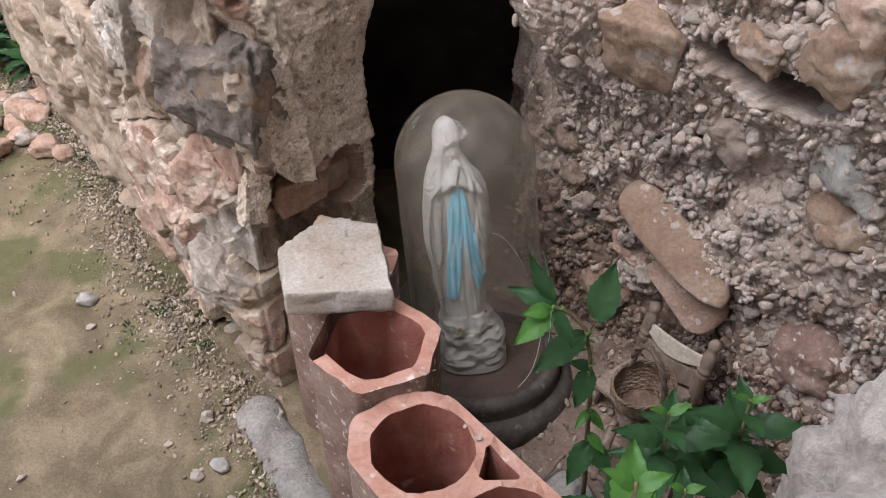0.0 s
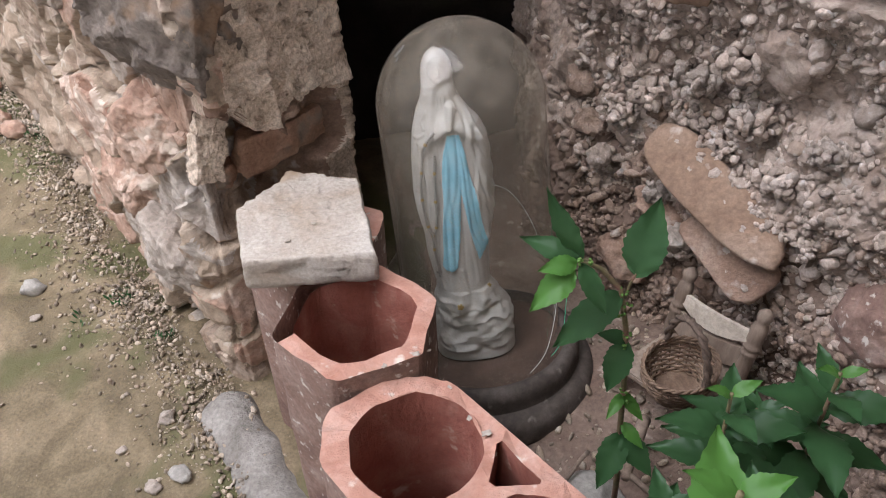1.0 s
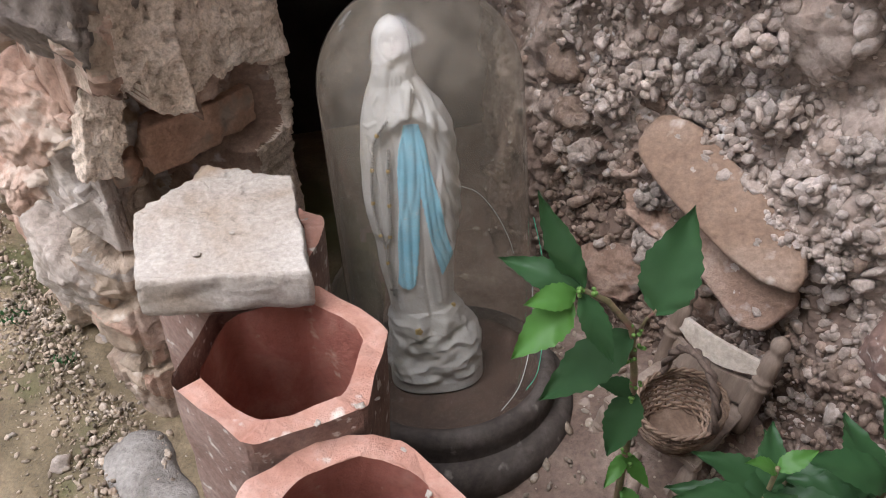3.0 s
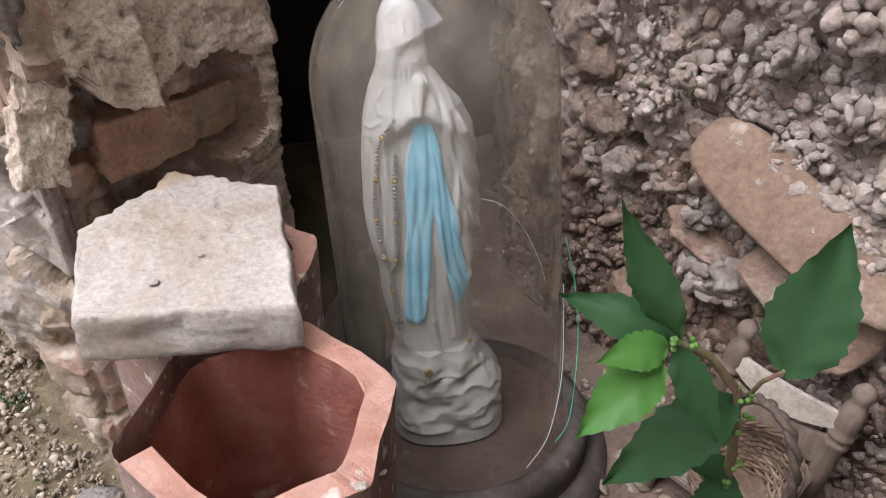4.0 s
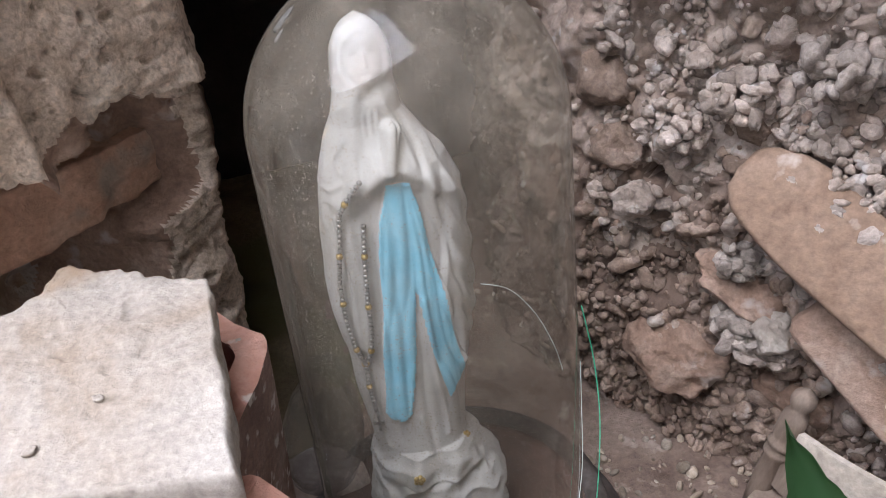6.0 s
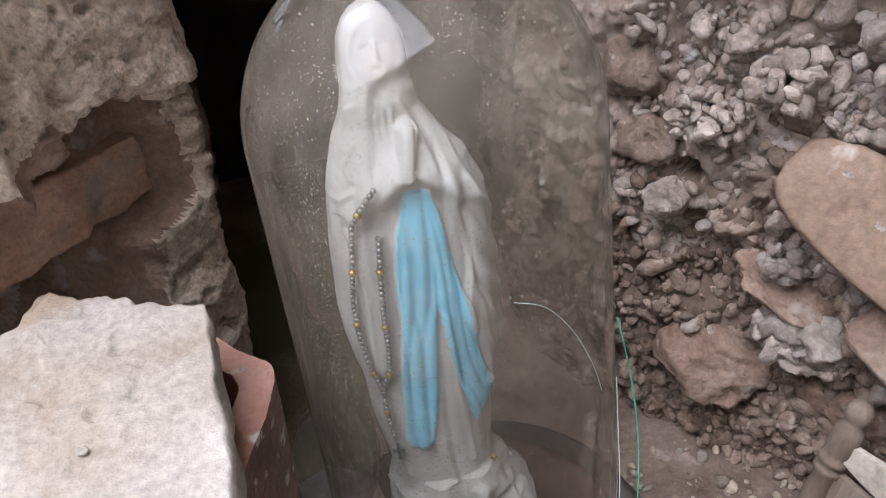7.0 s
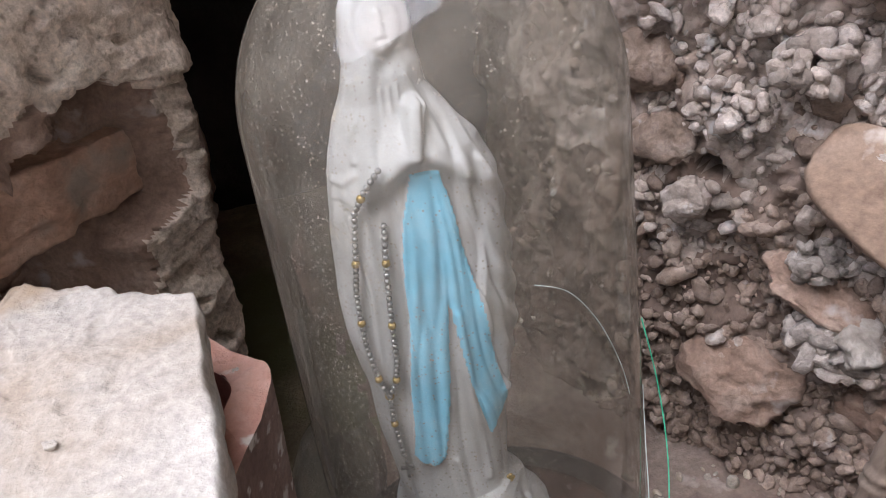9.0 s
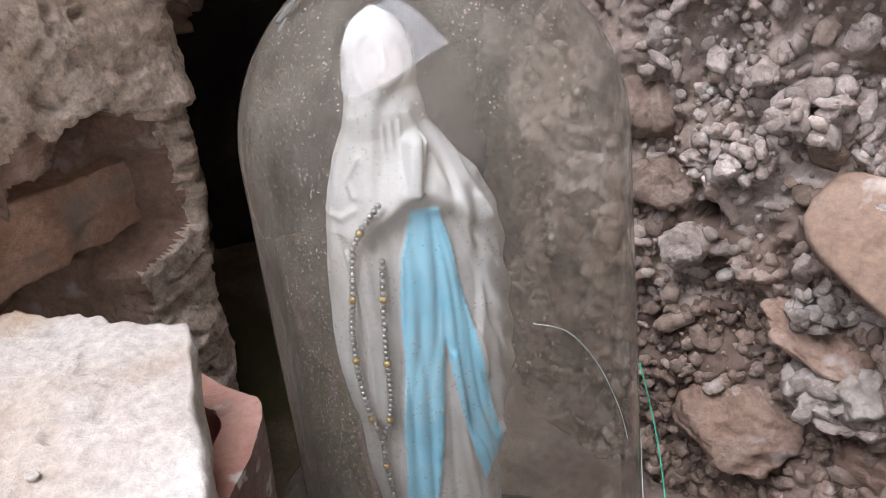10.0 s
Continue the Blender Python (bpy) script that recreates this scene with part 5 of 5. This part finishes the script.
for i in range(26):
    x, y = -0.93 + rnd.uniform(-0.17, 0.13), 1.52 + rnd.uniform(-0.10, 0.16)
    r = rnd.uniform(0.018, 0.05)
    tagged(stone("rubble_stone", 240 + i, (r, r * 0.8, r * 0.6), (x, y, ground_z(x, y) + r * 0.3), (rnd.uniform(-20, 20), rnd.uniform(-20, 20), rnd.uniform(0, 180)), rnd.choice((M_pink, M_pale, M_pink)), rough=0.25, sub=3, square=0.4), "pinkish broken stone in a small heap", "stone", group="heap of broken stones")
tagged(stone("stone", 300, (0.060, 0.052, 0.028), (0.150, 0.560, 0.040), (0, 0, 30), M_cement, rough=0.12, sub=4, square=0.0, fine=0.03), "flat round grey stone beside the base", "stone")
for i, (a, b, r) in enumerate((((0.19, 0.60, 0.075), (0.27, 0.52, 0.075), 0.004), ((0.17, 0.63, 0.06), (0.12, 0.57, 0.07), 0.003), ((0.24, 0.66, 0.08), (0.20, 0.58, 0.075), 0.008))):
    bm = bmesh.new()
    a, b = Vector(a), Vector(b)
    tube_between(bm, [a.lerp(b, k / 8) + Vector((0, 0, 0.004 * math.sin(k))) for k in range(9)], [r * (1 - 0.05 * k) for k in range(9)], 8)
    tagged(smooth(part("stick", bm, M_wood)), "dry brown stick lying on the rubble", "stick", group="sticks")


# ---- plants ----
def leaf_mesh(length, width, droop=0.25, fold=0.22, teeth=9):
    """An ovate toothed leaf, its base at the origin, along +y, its face up."""
    bm = bmesh.new()
    N, W = 24, 8
    rows = []
    for i in range(N + 1):
        t = i / N
        w = width * 0.5 * (math.sin(math.pi * t ** 0.72) ** 1.05) * (1 + 0.20 * ((t * teeth) % 1.0) * (t < 0.95)) + 0.0003
        row = []
        for j in range(W + 1):
            s = 2 * j / W - 1
            vein = 0.012 * length * math.sin(t * 26 - abs(s) * 6) * abs(s)
            z = -droop * length * t * t + fold * w * abs(s) + vein + 0.03 * length * math.sin(5 * t + 2 * s)
            row.append(bm.verts.new((s * w, length * t, z)))
        rows.append(row)
    for r0, r1 in zip(rows, rows[1:]):
        for a in range(W):
            bm.faces.new((r0[a], r0[a + 1], r1[a + 1], r1[a]))
    me = bpy.data.meshes.new("leaf")
    bm.to_mesh(me)
    bm.free()
    me.shade_smooth()
    return me


def put_leaf(plant, base_at, tip, face, width, mat, droop=0.2):
    """A leaf from its base to its tip, its upper side towards face."""
    a, b = Vector(base_at), Vector(tip)
    d = b - a
    l = d.length
    me = leaf_mesh(l, width * 0.74, droop)
    me.materials.append(mat)
    y = d.normalized()
    z = Vector(face)
    z = (z - y * z.dot(y)).normalized()
    y = (y + z * droop * 0.9).normalized()
    z = (z - y * z.dot(y)).normalized()
    x = y.cross(z)
    ob = new("leaf", me)
    ob.parent = plant
    ob.matrix_world = Matrix.Translation(a) @ Matrix((x, y, z)).transposed().to_4x4()
    return ob


def stem(plant, pts, r0, r1, mat=None):
    bm = bmesh.new()
    n = len(pts)
    tube_between(bm, pts, [r0 + (r1 - r0) * k / (n - 1) for k in range(n)], 10)
    return smooth(part("stem", bm, mat or M_stem, plant))


UP = (-0.1, -0.62, 0.75)
weed = tagged(new("weed"), "tall green weed with toothed leaves growing from the rubble", "plant", group="weeds")
stem(weed, [(0.185, 0.555, 0.03), (0.180, 0.552, 0.12), (0.172, 0.550, 0.20), (0.166, 0.548, 0.28), (0.158, 0.547, 0.345), (0.148, 0.546, 0.388), (0.130, 0.546, 0.410), (0.112, 0.547, 0.420)], 0.0034, 0.0018)
stem(weed, [(0.152, 0.547, 0.376), (0.153, 0.540, 0.400), (0.152, 0.528, 0.419)], 0.0012, 0.0009)
put_leaf(weed, (0.152, 0.527, 0.417), (0.166, 0.545, 0.478), (-0.45, -0.75, 0.35), 0.040, M_leaf, 0.08)
put_leaf(weed, (0.114, 0.547, 0.420), (0.084, 0.560, 0.478), (-0.5, -0.4, 0.6), 0.022, M_leaf, 0.1)
put_leaf(weed, (0.112, 0.547, 0.420), (0.066, 0.562, 0.432), UP, 0.024, M_leaf, 0.1)
put_leaf(weed, (0.110, 0.545, 0.418), (0.078, 0.536, 0.418), UP, 0.020, M_leaf_young, 0.1)
put_leaf(weed, (0.108, 0.542, 0.414), (0.072, 0.525, 0.386), UP, 0.029, M_leaf_young, 0.15)
put_leaf(weed, (0.112, 0.545, 0.418), (0.133, 0.525, 0.380), UP, 0.020, M_leaf, 0.15)
put_leaf(weed, (0.150, 0.546, 0.385), (0.098, 0.545, 0.325), (-0.3, -0.6, 0.6), 0.036, M_leaf, 0.2)
put_leaf(weed, (0.150, 0.547, 0.372), (0.122, 0.540, 0.350), UP, 0.018, M_leaf, 0.15)
put_leaf(weed, (0.160, 0.547, 0.330), (0.146, 0.530, 0.283), UP, 0.030, M_leaf, 0.2)
put_leaf(weed, (0.162, 0.547, 0.330), (0.135, 0.550, 0.335), UP, 0.016, M_leaf, 0.1)
put_leaf(weed, (0.166, 0.549, 0.260), (0.186, 0.535, 0.235), UP, 0.014, M_leaf_young, 0.1)
put_leaf(weed, (0.168, 0.549, 0.258), (0.150, 0.530, 0.245), UP, 0.013, M_leaf_young, 0.1)
put_leaf(weed, (0.174, 0.550, 0.200), (0.148, 0.515, 0.160), UP, 0.034, M_leaf, 0.2)
put_leaf(weed, (0.174, 0.550, 0.200), (0.200, 0.520, 0.170), UP, 0.030, M_leaf, 0.2)
put_leaf(weed, (0.172, 0.550, 0.215), (0.190, 0.530, 0.200), UP, 0.016, M_leaf_young, 0.2)
for i, (x, y, z) in enumerate(((0.112, 0.544, 0.421), (0.118, 0.545, 0.419), (0.150, 0.543, 0.388), (0.155, 0.543, 0.372), (0.151, 0.543, 0.362), (0.160, 0.544, 0.338), (0.158, 0.543, 0.325), (0.166, 0.545, 0.265), (0.168, 0.545, 0.252))):
    bm = bmesh.new()
    for k in range(5):
        bmesh.ops.create_icosphere(bm, subdivisions=2, radius=0.0014, matrix=Matrix.Translation((x + rnd.uniform(-0.003, 0.003), y + rnd.uniform(-0.003, 0.003), z + rnd.uniform(-0.003, 0.003))))
    smooth(part("bud", bm, M_bud, weed))


def rosette(name, foot, head, leaves, mats, label, tilt=0.35, length=0.055, width=0.030, seed=1):
    """A weed whose leaves stand in crossed pairs round the head of its stem."""
    r = random.Random(seed)
    plant = tagged(new(name), label, "plant", group="weeds")
    f, h = Vector(foot), Vector(head)
    mid = f.lerp(h, 0.5) + Vector((r.uniform(-0.01, 0.01), r.uniform(-0.01, 0.01), 0))
    stem(plant, [f, f.lerp(mid, 0.5), mid, mid.lerp(h, 0.5), h], 0.003, 0.0015)
    for k in range(leaves):
        lev = k // 2
        a = (k % 2) * math.pi + lev * 1.45 + r.uniform(-0.25, 0.25)
        size = (0.35 + 0.65 * min(1.0, lev / 2.0)) * r.uniform(0.85, 1.15)
        at = h.lerp(mid, min(1.0, 0.02 + 0.17 * lev))
        up = tilt * (1.6 - 0.45 * lev)
        d = Vector((math.cos(a), math.sin(a), up)).normalized()
        tip = at + d * length * size
        face = Vector((-d.x * up, -d.y * up - 0.25, 1.0))
        put_leaf(plant, at, tip, face, width * size, mats[1] if lev < 1 else mats[0], 0.22)
    return plant


rosette("weed", (0.34, 0.52, 0.05), (0.302, 0.474, 0.362), 14, (M_leaf, M_leaf_young), "bushy green weed with toothed leaves beside the basket", seed=2, length=0.066, width=0.038)
rosette("weed", (0.26, 0.50, 0.05), (0.228, 0.480, 0.335), 10, (M_leaf, M_leaf_young), "dark green weed with broad leaves beside the basket", seed=5, length=0.066, width=0.036)
rosette("weed", (0.30, 0.56, 0.06), (0.290, 0.537, 0.245), 10, (M_leaf, M_leaf), "dark green low weed in the rubble", seed=9, length=0.070, width=0.040)
rosette("weed", (0.15, 0.31, -0.02), (0.122, 0.272, 0.520), 10, (M_leaf_young, M_leaf_young), "fresh pale green weed growing beside the clay block", seed=12, length=0.078, width=0.048)
rosette("weed", (0.20, 0.42, 0.02), (0.175, 0.425, 0.270), 10, (M_leaf, M_leaf), "low dark green weed beside the clay block", seed=14, length=0.062, width=0.036)
rosette("weed", (0.25, 0.40, 0.0), (0.235, 0.415, 0.30), 10, (M_leaf, M_leaf_young), "low green weed beside the clay block", seed=16, length=0.06, width=0.034)
for i in range(9):
    x, y = -1.09 + rnd.uniform(-0.14, 0.10), 1.80 + rnd.uniform(-0.12, 0.12)
    rosette("weed", (x, y, ground_z(x, y)), (x + rnd.uniform(-0.02, 0.02), y - 0.02, ground_z(x, y) + rnd.uniform(0.06, 0.16)), 12, (M_leaf, M_leaf_young), "low green weed against the far masonry", seed=30 + i, length=0.075, width=0.042)


def moss(name, x, y, n, r, seed):
    q = random.Random(seed)
    bm = bmesh.new()
    for _ in range(n):
        a, d = q.uniform(0, math.tau), r * math.sqrt(q.random())
        px, py = x + d * math.cos(a), y + d * math.sin(a)
        pz = ground_z(px, py) + 0.012 * fbm((px, py, 0), 5, 3)
        h, lean = q.uniform(0.004, 0.011), q.uniform(0, math.tau)
        tip = Vector((px + math.cos(lean) * h * 0.8, py + math.sin(lean) * h * 0.8, pz + h))
        w = Vector((-math.sin(lean), math.cos(lean), 0)) * 0.0022
        v = [bm.verts.new(p) for p in (Vector((px, py, pz)), Vector((px, py, pz)).lerp(tip, 0.55) + w, tip, Vector((px, py, pz)).lerp(tip, 0.55) - w)]
        bm.faces.new(v)
    tagged(part(name, bm, M_leaf), "little green moss and seedlings in the grit", "moss", kind="stuff")


for i, (x, y, n, r) in enumerate(((-0.80, 1.43, 120, 0.035), (-0.50, 0.965, 60, 0.02), (-0.41, 0.885, 40, 0.015), (-0.55, 0.92, 10, 0.02), (-0.9, 1.25, 12, 0.03))):
    moss("moss", x, y, n, r, i)

# ---- unseen enclosing ruin, kept pale to bounce light, with its broken roof ----
def box(name, lo, hi, mat, label):
    bm = bmesh.new()
    bmesh.ops.create_cube(bm, size=1.0)
    for v in bm.verts:
        v.co = Vector([lo[i] + (hi[i] - lo[i]) * (v.co[i] + 0.5) for i in range(3)])
    return tagged(part(name, bm, mat), label, "wall", kind="structure")


# four walls out of view, added as reflectors to fill the front
box("wall_south", (-6.0, -2.0, -0.4), (2.0, -1.7, 2.4), M_wall, "unseen pale wall added to bounce light")
box("wall_far_west", (-6.4, -1.7, -0.4), (-6.1, 3.2, 1.9), M_wall, "unseen pale wall added to bounce light")
box("wall_far_east", (1.7, -1.7, -0.4), (2.0, 3.2, 2.4), M_wall, "unseen pale wall added to bounce light")
box("wall_north", (-6.1, 2.9, -0.4), (1.7, 3.2, 2.4), M_wall, "unseen pale wall added to bounce light")
# unseen block, added so that no light leaks into the niche from above
box("niche_light_block", (-0.45, 1.0, 0.80), (0.5, 2.9, 0.93), M_void, "unseen near-black block added over the niche to keep light out")
bm = bmesh.new()
hole = subdivided([(-5.7, 1.7), (-5.5, -0.5), (-2.95, -0.5), (-2.6, -0.7), (-1.03, -0.50), (-0.45, -0.21), (0.21, 0.16), (-0.38, 1.25), (-0.6, 1.5), (-2.1, 1.55)], 10)
prism(bm, subdivided([(-6.4, -2.0), (2.0, -2.0), (2.0, 3.2), (-6.4, 3.2)], 4), [hole], 2.4, 2.55, chip=0.004, seed=5, rows=2)
tagged(part("ceiling", bm, [M_wall, M_wall, M_wall]), "broken vault with a ragged opening to the sky", "ceiling", kind="structure")
